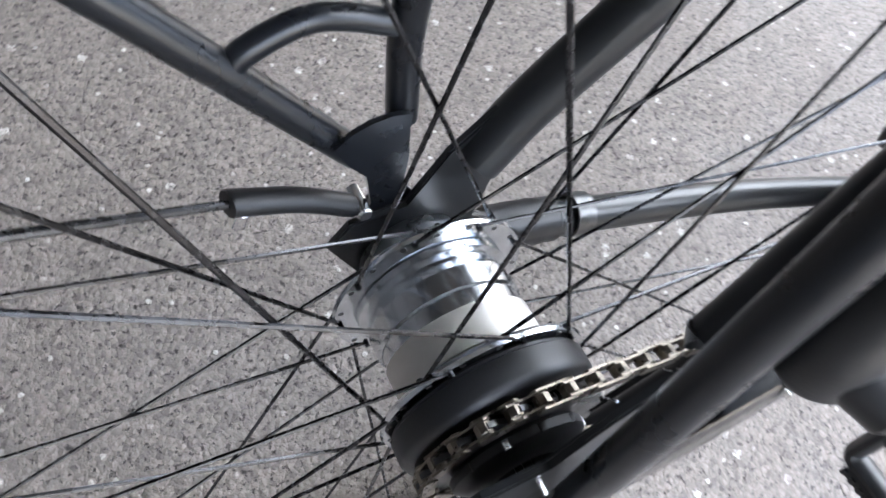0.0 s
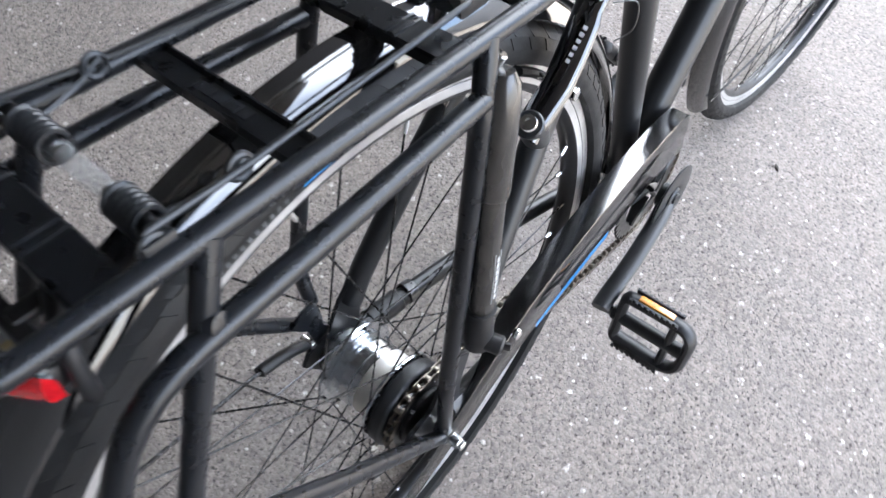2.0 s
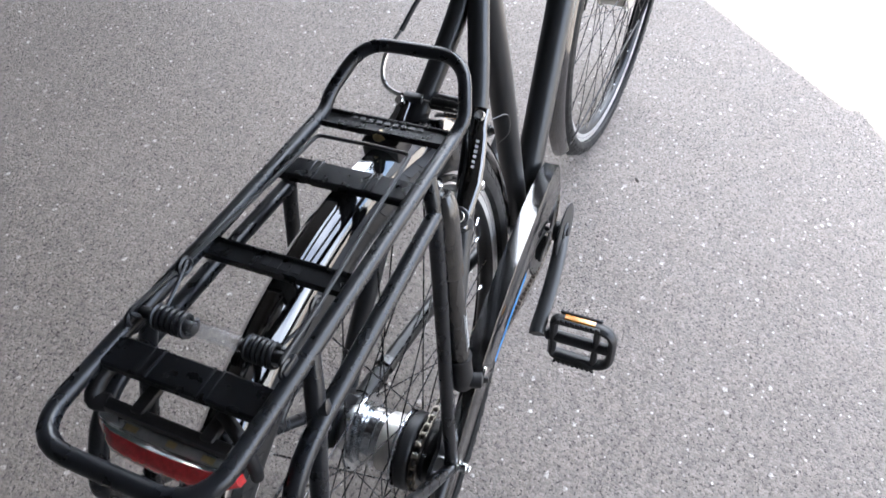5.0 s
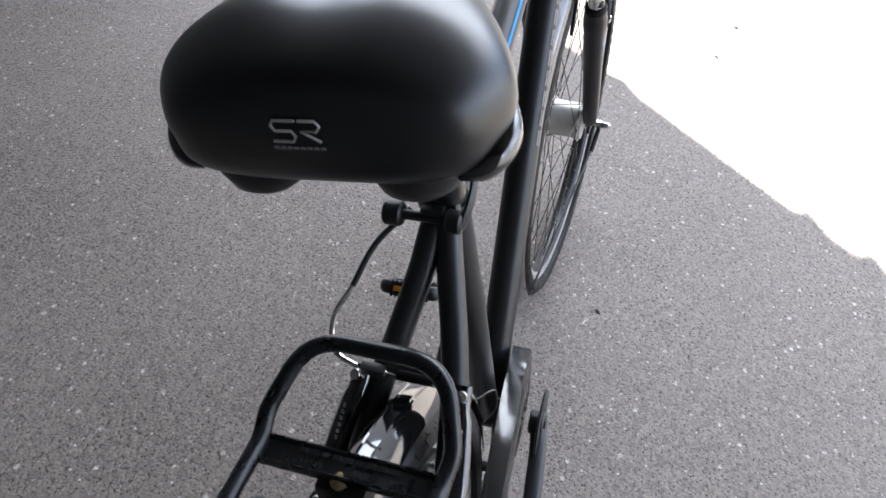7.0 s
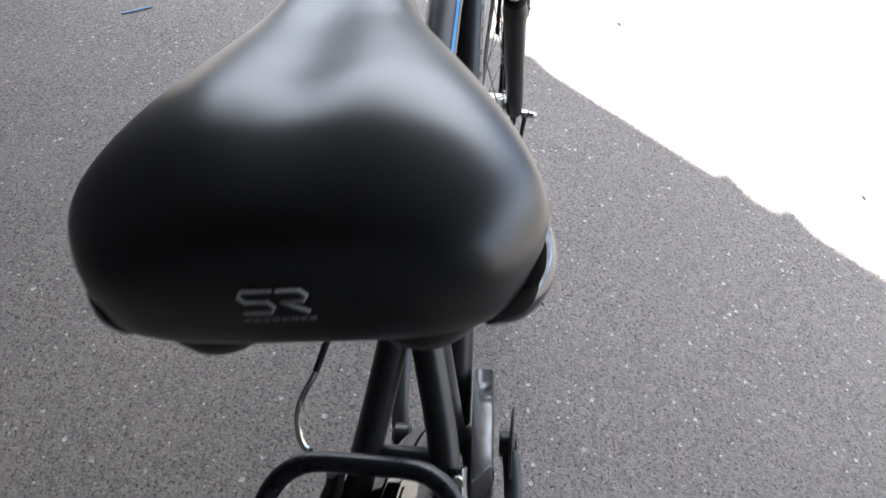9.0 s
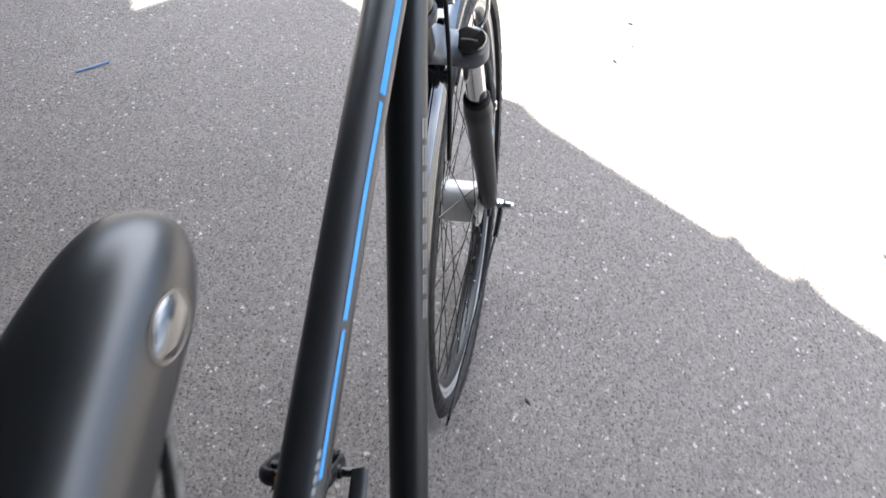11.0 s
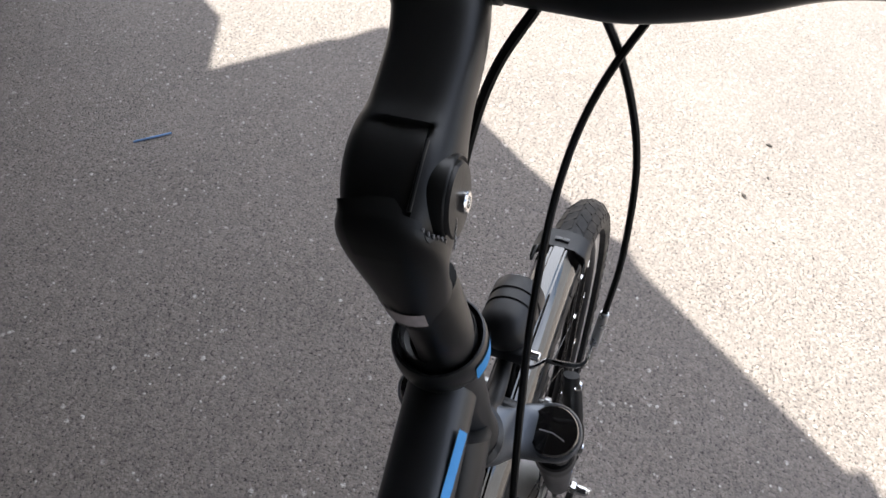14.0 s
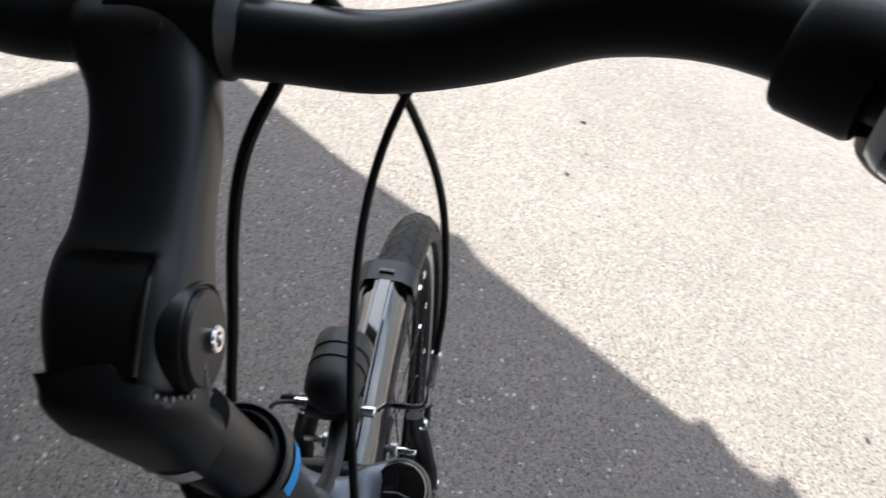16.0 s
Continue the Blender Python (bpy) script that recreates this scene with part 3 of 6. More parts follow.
def rear_hub(rim):
    axle, c = R_AX, R_AX + V(0, HUB_Y, 0)
    shell = part("hub", lathe([(0.0, 0.034), (0.030, 0.034), (0.0345, 0.028), (0.0362, 0.0235), (0.0362, 0.0225), (0.0350, 0.0215), (0.0350, 0.004), (0.0345, -0.004), (0.0362, -0.0050), (0.0362, -0.0150), (0.0350, -0.0160), (0.0340, -0.0215), (0.0380, -0.0230), (0.0380, -0.0260), (0.030, -0.032), (0.024, -0.044), (0.0, -0.044)], c, (0, -1, 0), 48),
                 M_ALU, rim, "polished aluminium gear hub")
    part("hub_band", lathe([(0.0345, 0.0212), (0.0356, 0.0210), (0.0356, 0.0035), (0.0345, 0.0033)], c, (0, -1, 0), 48), M_HUB, shell, "pale sticker band")
    for y in (-0.0285, 0.0285):
        bm = lathe([(0.030, y - 0.0016), (0.0483, y - 0.0016), (0.0492, y), (0.0483, y + 0.0016), (0.030, y + 0.0016)], c, (0, 1, 0), 48)
        fl = part("flange", bm, M_ALU, shell)
        hole = lathe([(0, -0.0018), (0.0014, -0.0018), (0.0014, 0.0018), (0, 0.0018)], ring_point(c, 0.0455, 0, y), (0, 1, 0), 8)
        h0 = part("spoke_hole", hole, M_DARKSTEEL, fl)
        for j in range(1, 18):
            o = new("spoke_hole", h0.data)
            o.parent = fl
            o.matrix_local = Matrix.Translation(c) @ Matrix.Rotation(radians(20) * j + 0.1, 4, 'Y') @ Matrix.Translation(-c)
    # dust ring, brake cap, axle
    part("dust_ring", lathe([(0.034, 0.0300), (0.0425, 0.0300), (0.0452, 0.0318), (0.0452, 0.0330), (0.0462, 0.0338), (0.0462, 0.0430), (0.0442, 0.0462), (0.0400, 0.0480), (0.034, 0.0490)], c, (0, -1, 0), 56), M_PLASTIC, rim, "black plastic dust ring")
    part("brake_cap", lathe([(0.0, 0.0385), (0.028, 0.0385), (0.0285, 0.045), (0.026, 0.052), (0.020, 0.056), (0.0, 0.056)], c, (0, 1, 0), 40), M_SATIN, rim)
    part("axle", rod(axle + V(0, 0.100, 0), axle + V(0, -0.100, 0), 0.005), M_CHROME, rim)
    for s in (1, -1):
        bm = hexnut(axle + V(0, s * 0.0745, 0), (0, s, 0), 0.0155, 0.012)
        lathe([(0, 0), (0.0105, 0), (0.0105, 0.0025), (0, 0.0025)], axle + V(0, s * 0.072, 0), (0, s, 0), 20, bm)
        nut = part("axle_nut", bm, M_CHROME if s < 0 else M_PLASTIC, rim)
        if s < 0:
            part("nut_cap", lathe([(0, 0), (0.0062, 0), (0.0068, 0.005), (0.0062, 0.015), (0.003, 0.018), (0, 0.018)], axle + V(0, -0.080, 0), (0, -1, 0), 16), M_ALU, nut)
        else:
            part("nut_cap", lathe([(0, 0), (0.013, 0), (0.0145, 0.006), (0.0135, 0.020), (0.008, 0.025), (0, 0.025)], axle + V(0, 0.074, 0), (0, 1, 0), 20), M_PLASTIC, nut, "black rubber nut cap")
    return shell


rear_wheel = wheel(R_AX, 0.0455, 0.0285, radians(-0.6), rear_hub, "rear wheel with silver brake track and black spokes", HUB_Y)
bars_on_tyre(R_AX, radians(93), radians(98), 0.3266, 0.3294, -1, M_NAVY, rear_wheel, "blue_mark", 1)
bars_on_tyre(R_AX, radians(100), radians(113), 0.3258, 0.3312, -1, M_PRINT, rear_wheel, "sidewall_print", 14)
bars_on_tyre(R_AX, radians(79), radians(91), 0.3258, 0.3312, -1, M_PRINT, rear_wheel, "sidewall_print", 13)
# coaster brake arm on the left side
brake_arm = part("brake_arm", sweep(rounded([V(0.0, 0.0585, 0.367), V(0.05, 0.0595, 0.366), V(0.118, 0.0615, 0.349)], 0.02), 0.0085, 10, flat=0.30, up=(0, 0, 1)), M_DARKSTEEL, bike, "dark steel brake arm strapped to the stay")
part("strap", lathe([(0.0112, -0.006), (0.0128, -0.006), (0.0128, 0.006), (0.0112, 0.006)], V(0.105, 0.0605, 0.353), V(1, -0.06, -0.17), 24, close_profile=True), M_DARKSTEEL, brake_arm, "dark steel clamp strap")
part("strap_bolt", rod(V(0.105, 0.058, 0.345), V(0.102, 0.0565, 0.325), 0.0035), M_CHROME, brake_arm)
part("stay_sleeve", lathe([(0.0108, -0.022), (0.0128, -0.021), (0.0125, -0.012), (0.0132, -0.006), (0.0125, 0.0), (0.0132, 0.006), (0.0125, 0.012), (0.0128, 0.02), (0.0108, 0.022)], V(0.068, 0.0625, 0.358), V(1, -0.04, -0.15), 20), M_PLASTIC, brake_arm)


# ---- drivetrain
def sprocket(c, teeth, y, thick, inner, material, parent, name):
    pr = 0.0127 / (2 * math.sin(math.pi / teeth))
    bm = bmesh.new()
    n = teeth * 4
    rings = []
    for yy in (y - thick / 2, y + thick / 2):
        out = [bm.verts.new(ring_point(c, pr + (-0.0035, 0.0012, 0.0032, 0.0012)[k % 4], 2 * math.pi * k / n, yy)) for k in range(n)]
        inn = [bm.verts.new(ring_point(c, inner, 2 * math.pi * k / n, yy)) for k in range(n)]
        rings.append((out, inn))
    (o0, i0), (o1, i1) = rings
    for k in range(n):
        j = (k + 1) % n
        bm.faces.new((o0[k], o0[j], i0[j], i0[k])), bm.faces.new((o1[k], i1[k], i1[j], o1[j]))
        bm.faces.new((o0[k], o1[k], o1[j], o0[j])), bm.faces.new((i0[k], i0[j], i1[j], i1[k]))
    return part(name, bm, material, parent)


Y_CHAIN = -0.0440
sprocket(R_AX, 20, Y_CHAIN, 0.0024, 0.018, M_DARKSTEEL, rear_wheel, "sprocket")
part("shift_cassette", lathe([(0.014, 0.0465), (0.029, 0.0465), (0.031, 0.0485), (0.031, 0.052), (0.026, 0.0555), (0.014, 0.0565)], R_AX, (0, -1, 0), 36), M_PLASTIC, rear_wheel, "black gear shifting ring")
for k in range(7):
    part("cassette_rib", block(ring_point(R_AX, 0.0285, radians(20 + 32 * k), -0.0505), (0.004, 0.004, 0.006), 0.0006), M_SATIN if k % 3 == 0 else M_PLASTIC, rear_wheel)
ring = sprocket(BB, 38, Y_CHAIN, 0.0026, 0.055, M_DARKSTEEL, bike, "chainring")
ring["label"] = "dark steel chainring"
for k in range(5):
    a = radians(72 * k + 20)
    part("ring_arm", sweep([ring_point(BB, 0.012, a, Y_CHAIN + 0.001), ring_point(BB, 0.058, a, Y_CHAIN)], [0.009, 0.006], 8, flat=0.5), M_PAINT, ring)
# chain: a closed line round both toothed rings
r1, r2 = 0.0127 / (2 * math.sin(math.pi / 20)), 0.0127 / (2 * math.sin(math.pi / 38))
dx, dz = BB.x - R_AX.x, BB.z - R_AX.z
dist, slope = math.hypot(dx, dz), math.atan2(dz, dx)
beta = math.asin((r2 - r1) / dist)
a_up, a_dn = slope + math.pi / 2 + beta, slope - math.pi / 2 - beta
line = []
for k in range(60):
    line.append(ring_point(R_AX, r1, a_up + (2 * math.pi + a_dn - a_up) * k / 59, Y_CHAIN))
for k in range(60):
    line.append(ring_point(BB, r2, a_dn + (a_up - a_dn) * k / 59, Y_CHAIN))
line.append(line[0])
total = sum((line[i + 1] - line[i]).length for i in range(len(line) - 1))
links = 2 * round(total / 0.0127 / 2)


def along(s):
    s %= total
    for i in range(len(line) - 1):
        d = (line[i + 1] - line[i]).length
        if s <= d and d > 0:
            return line[i].lerp(line[i + 1], s / d)
        s -= d
    return line[0]


pins = [along(total * k / links) for k in range(links)]
bm = bmesh.new()
for p in pins:
    rod(p + V(0, 0.0036, 0), p - V(0, 0.0036, 0), 0.0021, 6, 0.0003, bm)
    rod(p + V(0, 0.0022, 0), p - V(0, 0.0022, 0), 0.0038, 8, 0.0003, bm)
chain = part("chain", bm, M_CHAIN, bike, "oiled nickel bicycle chain")


def link_mesh(y):
    bm = bmesh.new()
    for s in (1, -1):
        n = 20
        loop0, loop1 = [], []
        for k in range(n):
            a = 2 * math.pi * k / n
            x = math.copysign(0.00635, math.cos(a)) + 0.0041 * math.cos(a)
            z = 0.0041 * math.sin(a) * (0.72 if abs(math.cos(a)) < 0.35 else 1.0)
            loop0.append(bm.verts.new((x, s * y, z)))
            loop1.append(bm.verts.new((x, s * (y + 0.0009), z)))
        bm.faces.new(loop0), bm.faces.new(loop1[::-1])
        for k in range(n):
            j = (k + 1) % n
            bm.faces.new((loop0[k], loop0[j], loop1[j], loop1[k]))
    return bm


link_data = [part("link", link_mesh(y), M_CHAIN, chain) for y in (0.0023, 0.0033)]
for k in range(links):
    p, q = pins[k], pins[(k + 1) % links]
    m = Matrix.Translation((p + q) / 2) @ Matrix.Rotation(-math.atan2(q.z - p.z, q.x - p.x), 4, 'Y')
    o = link_data[k % 2] if k < 2 else new("link", link_data[k % 2].data)
    o.parent = chain
    o.matrix_local = m
# chain guard: an outer plate with a rolled top that covers the upper run
top_edge = smooth_line([V(-0.105, 0, 0.294), V(-0.03, 0, 0.331), V(0.05, 0, 0.380), V(0.11, 0, 0.411), V(0.20, 0, 0.420), V(0.34, 0, 0.413), V(0.43, 0, 0.402), V(0.480, 0, 0.393), V(0.526, 0, 0.376)], 4)
low_edge = smooth_line([V(-0.110, 0, 0.268), V(-0.03, 0, 0.292), V(0.05, 0, 0.328), V(0.11, 0, 0.352), V(0.20, 0, 0.354), V(0.34, 0, 0.342), V(0.43, 0, 0.328), V(0.490, 0, 0.316), V(0.540, 0, 0.306)], 4)
bm = bmesh.new()
cols = []
for i, (a, b) in enumerate(zip(top_edge, low_edge)):
    w = min(1.0, max(0.0, (a.x - 0.02) / 0.10))
    out = -0.078 + 0.028 * max(0, (a.x - 0.10) / 0.43)
    cols.append([bm.verts.new(V(x, y, z)) for x, y, z in (
        (a.x, out + 0.002 + 0.024 * w, a.z), (a.x, out + 0.002 + 0.012 * w, a.z), (a.x, out + 0.002, a.z), (a.x, out + 0.0005, a.z - 0.003),
        (a.lerp(b, 0.45).x, out, a.lerp(b, 0.45).z), (a.lerp(b, 0.55).x, out + 0.0015, a.lerp(b, 0.55).z), (b.x, out + 0.001, b.z + 0.003), (b.x, out + 0.004, b.z))])
for a, b in zip(cols, cols[1:]):
    for k in range(7):
        bm.faces.new((a[k], a[k + 1], b[k + 1], b[k]))
bm.faces.new(cols[-1])
bmesh.ops.solidify(bm, geom=bm.faces[:], thickness=0.0018)
guard = part("chain_guard", bm, M_GUARD, bike, "glossy black plastic chain guard")
bm = bmesh.new()
strip = [(a, b) for a, b in zip(top_edge, low_edge) if 0.13 < a.x < 0.34]
rows = []
for a, b in strip:
    out = -0.078 + 0.028 * max(0, (a.x - 0.10) / 0.43)
    rows.append([bm.verts.new(V(a.lerp(b, f_).x, out - 0.0012, a.lerp(b, f_).z)) for f_ in (0.74, 0.90)])
for a, b in zip(rows, rows[1:]):
    bm.faces.new((a[0], a[1], b[1], b[0]))
part("guard_stripe", bm, M_NAVY, guard, "blue line along the guard")
part("guard_cover", lathe([(0.018, 0.0755), (0.046, 0.0765), (0.049, 0.0775), (0.050, 0.0795), (0.047, 0.0805), (0.020, 0.0800)], BB, (0, -1, 0), 40), M_PAINT, guard, "black round crank cover")
part("guard_screw", lathe([(0, 0), (0.006, 0), (0.0058, 0.003), (0.003, 0.0045), (0, 0.0045)], V(0.110, -0.0775, 0.404), (0, -1, 0), 16), M_CHROME, guard)


# ---- cranks and pedals
def crank(side, ang, name_label):
    a = radians(ang)
    s0 = BB + V(0, side * 0.074, 0)
    end = s0 + V(0.170 * math.cos(a), side * 0.014, 0.170 * math.sin(a))
    d = (end - s0).normalized()
    pts = [s0 - d * 0.012, s0, s0 + d * 0.03 + V(0, side * 0.004, 0), s0 + d * 0.10 + V(0, side * 0.004, 0), end, end + d * 0.014]
    c = part("crank", sweep(smooth_line(pts, 4), 0.0118, 12, flat=0.62, up=(0, 0, 1) if abs(d.x) > 0.5 else (1, 0, 0)), M_PAINT, bike, name_label)
    part("crank_bolt", rod(s0 + V(0, side * 0.004, 0), s0 + V(0, side * 0.012, 0), 0.010, 18), M_PLASTIC, c)
    part("crank_boss", rod(s0 + V(0, -side * 0.012, 0), s0 + V(0, side * 0.009, 0), 0.0175, 24, 0.002), M_PAINT, c)
    return c, end


def pedal(end, side, tilt):
    """Built flat: x across the tread, y along the spindle, z its thickness; turned by tilt about the spindle."""
    m = Matrix.Translation(end) @ pose(0, 0, 0, 0, tilt, 0)
    old = XF[0]
    XF[0] = old @ m
    s = side
    body = part("pedal", rod(V(0, s * 0.012, 0), V(0, s * 0.108, 0), 0.0095, 16), M_PLASTIC, bike, "black cage pedal with amber reflectors")
    # outline of the cage: round at the outer end
    pts = rounded([V(-0.037, s * 0.022, 0), V(0.037, s * 0.022, 0), V(0.039, s * 0.112, 0), V(-0.039, s * 0.112, 0)], [0.008, 0.008, 0.026, 0.026], 6, True)
    part("cage", sweep(pts, 0.0068, 10, True, flat=1.6, up=(0, 0, 1)), M_PLASTIC, body)
    part("cage_bar", sweep([V(-0.039, s * 0.088, 0), V(0.039, s * 0.088, 0)], 0.0055, 8, flat=1.7), M_PLASTIC, body)
    part("spindle", rod(V(0, -s * 0.006, 0), V(0, s * 0.024, 0), 0.007), M_DARKSTEEL, body)
    for sx in (1, -1):
        for y, long_ in ((0.046, 0.024), (0.076, 0.024)) if side > 0 else ((0.060, 0.046),):
            part("reflector", block((sx * 0.0440, s * y, 0.0), (0.004, long_, 0.010), 0.001), M_AMBER, body, "amber reflector")
        part("tread_rib", block((sx * 0.0425, s * 0.060, 0.0095), (0.008, 0.062, 0.003), 0.0008), M_PLASTIC, body)
        part("tread_rib", block((sx * 0.0425, s * 0.060, -0.0095), (0.008, 0.062, 0.003), 0.0008), M_PLASTIC, body)
        bm = bmesh.new()
        for k in range(9):
            block((sx * 0.0435, s * (0.030 + 0.0075 * k), 0.0115), (0.005, 0.004, 0.003), 0.0004, bm=bm)
            block((sx * 0.0435, s * (0.030 + 0.0075 * k), -0.0115), (0.005, 0.004, 0.003), 0.0004, bm=bm)
        part("tread_teeth", bm, M_PLASTIC, body, smooth=False, kind="stuff")
    XF[0] = old
    return body


_, p_end = crank(-1, 192, "black alloy crank arm")
pedal(p_end + V(0.006, 0, -0.022), -1, -81)
_, p_end = crank(1, 12, "black alloy crank arm")
pedal(p_end + V(0.012, 0.014, -0.004), 1, 44)

# ---- rear fender
def fender(c, a0, a1, label, rad=0.381, seg=90):
    half = [(0.0, 0.0042), (0.0050, 0.0040), (0.0062, 0.0028), (0.0080, 0.0030), (0.0092, 0.0018), (0.0140, -0.0028), (0.0180, -0.0082), (0.0202, -0.0130), (0.0206, -0.0150)]
    prof = [(rad + d, -y) for y, d in half[::-1]] + [(rad + d, y) for y, d in half[1:]]
    inner = [(r - 0.0016, y * 0.94) for r, y in prof]
    bm = lathe(prof + inner[::-1], c, (0, -1, 0), seg, arc=(radians(a0), radians(a1)), close_profile=True)
    n = len(prof) * 2
    bm.verts.ensure_lookup_table()
    vs = list(bm.verts)
    bm.faces.new(vs[:n]), bm.faces.new(vs[-n:][::-1])
    return part("fender", bm, M_GLOSS, bike, label)


r_fender = fender(R_AX, -2, 200, "glossy black plastic rear fender with ridges")
part("fender_bracket", block((0.112, 0.0, 0.737), (0.030, 0.036, 0.022), 0.003), M_PLASTIC, r_fender)
part("bracket_bolt", lathe([(0, 0), (0.0062, 0), (0.0060, 0.003), (0.003, 0.005), (0, 0.005)], V(0.105, 0.002, 0.748), V(-0.35, 0, 1), 14), M_CAPMETAL, r_fender, "brass coloured bolt")
for s in (1, -1):
    hub_end, mid, rim_end = V(-0.027, s * 0.070, 0.404 if s > 0 else 0.384), V(-0.076, s * 0.066, 0.430 if s > 0 else 0.410), ring_point(R_AX, 0.372, radians(155), s * 0.026)
    stay = part("fender_stay", sweep([mid, rim_end], 0.0019, 8), M_SPOKE, r_fender, "thin steel fender stay")
    part("stay_clip", sweep(smooth_line([hub_end, hub_end.lerp(mid, 0.5) + V(0, 0, 0.003), mid, mid + (rim_end - mid).normalized() * 0.004], 4), 0.0062, 12, flat=0.8), M_PLASTIC, stay, "black plastic stay clip")
    part("clip_screw", rod(mid + V(0.002, 0, -0.004), mid + V(-0.001, s * 0.001, -0.014), 0.0042, 10), M_CHROME, stay)
    part("eyelet_bolt", rod(hub_end + V(0.004, -s * 0.008, 0.0), hub_end + V(0.004, s * 0.009, 0.0), 0.0038, 10), M_CHROME, stay)

# ---- luggage rack
RZ = 0.753
RACK_TILT = Matrix.Translation((0.126, 0, RZ)) @ Matrix.Rotation(radians(3.0), 4, 'Y') @ Matrix.Translation((-0.126, 0, -RZ))     # the rack rises to the rear
XF[0] = RACK_TILT
rail = rounded([V(-0.236, 0.064, RZ), V(-0.10, 0.064, RZ), V(0.118, 0.064, RZ), V(0.135, 0.067, RZ + 0.008), V(0.181, 0.050, RZ + 0.038), V(0.181, -0.050, RZ + 0.038), V(0.135, -0.067, RZ + 0.008),
                V(0.118, -0.064, RZ), V(-0.10, -0.064, RZ), V(-0.236, -0.064, RZ)], [0.034, 0.0, 0.03, 0.04, 0.036, 0.036, 0.04, 0.03, 0.0, 0.034], 6, True)
rack = part("luggage_rack", sweep(rail, 0.0062, 14, True), M_RACK, bike, "black tubular luggage rack with flat cross plates")


def slat(x, w, rid, zlift=0.0035):
    bm = bmesh.new()
    n = 40
    rows = []
    for k in range(n + 1):
        y = -0.064 + 0.128 * k / n
        bulge = 0.0022 if rid and 0.024 < abs(y) < 0.034 else 0.0
        groove = -0.0012 if rid and (abs(abs(y) - 0.0275) < 0.0009 or abs(abs(y) - 0.0325) < 0.0009) else 0.0
        z = RZ + zlift + bulge * 0.5 + groove
        if rid:
            rows.append([bm.verts.new((x + dxx, y, z + dz_)) for dxx, dz_ in ((-w / 2, -0.007), (-w / 2, -0.0015), (-w / 2 + 0.0015, 0), (w / 2 - 0.0015, 0), (w / 2, -0.0015), (w / 2, -0.007))])
        else:
            rows.append([bm.verts.new((x + dxx, y, RZ + zlift + dz_)) for dxx, dz_ in ((-w / 2, -0.006), (-w / 2, 0.0005), (-w / 2 + 0.0015, 0.0005), (-w / 2 + 0.003, -0.002), (w / 2 - 0.003, -0.002), (w / 2 - 0.0015, 0.0005), (w / 2, 0.0005), (w / 2, -0.006))])
    for a, b in zip(rows, rows[1:]):
        for k in range(len(a) - 1):
            bm.faces.new((a[k], a[k + 1], b[k + 1], b[k]))
    bmesh.ops.solidify(bm, geom=bm.faces[:], thickness=0.0012)
    return part("cross_plate", bm, M_RACK, rack)


slat_front = slat(0.113, 0.020, False, 0.001)
slat_mid = slat(-0.063, 0.018, False, 0.001)
for x_, w_, ys_ in ((0.037, 0.024, (0.030, 0.0235, -0.0235, -0.030)), (-0.1665, 0.023, (0.0295, 0.0225, -0.0165, -0.0235))):
    plate = slat(x_, w_, True)
    for y_ in ys_:
        part("plate_rib", block((x_, y_, RZ + 0.0039), (w_ - 0.0005, 0.0020, 0.0018), 0.0007), M_RACK, plate)


def flat_text(body, size, x, y, z, parent, material=M_GREY):
    return writing(body, size, Matrix.Translation((x, y, z)) @ Matrix.Rotation(radians(-90), 4, 'Z'), material, parent)


M_EMBOSS = mat("embossed_black_plate", (0.014, 0.014, 0.015), 0.34, noise_scale=90, noise_amt=0.2)
flat_text("MAX 25KG", 0.0085, 0.1085, -0.022, RZ + 0.0002, slat_front, M_EMBOSS)
flat_text("ISO 11243", 0.0070, 0.1085, 0.030, RZ + 0.0002, slat_front, M_EMBOSS)
for k in range(9):
    part("embossed_bar", block((0.1175, 0.032 - 0.008 * k, RZ + 0.0002), (0.004, 0.0055, 0.0006), 0.0), M_RACK, slat_front, smooth=False)
for k in range(5):
    part("embossed_bar", block((-0.063, 0.018 - 0.009 * k, RZ - 0.0006), (0.007, 0.0055, 0.0006), 0.0), M_RACK, slat_mid, smooth=False)
XF[0] = Matrix.Identity(4)

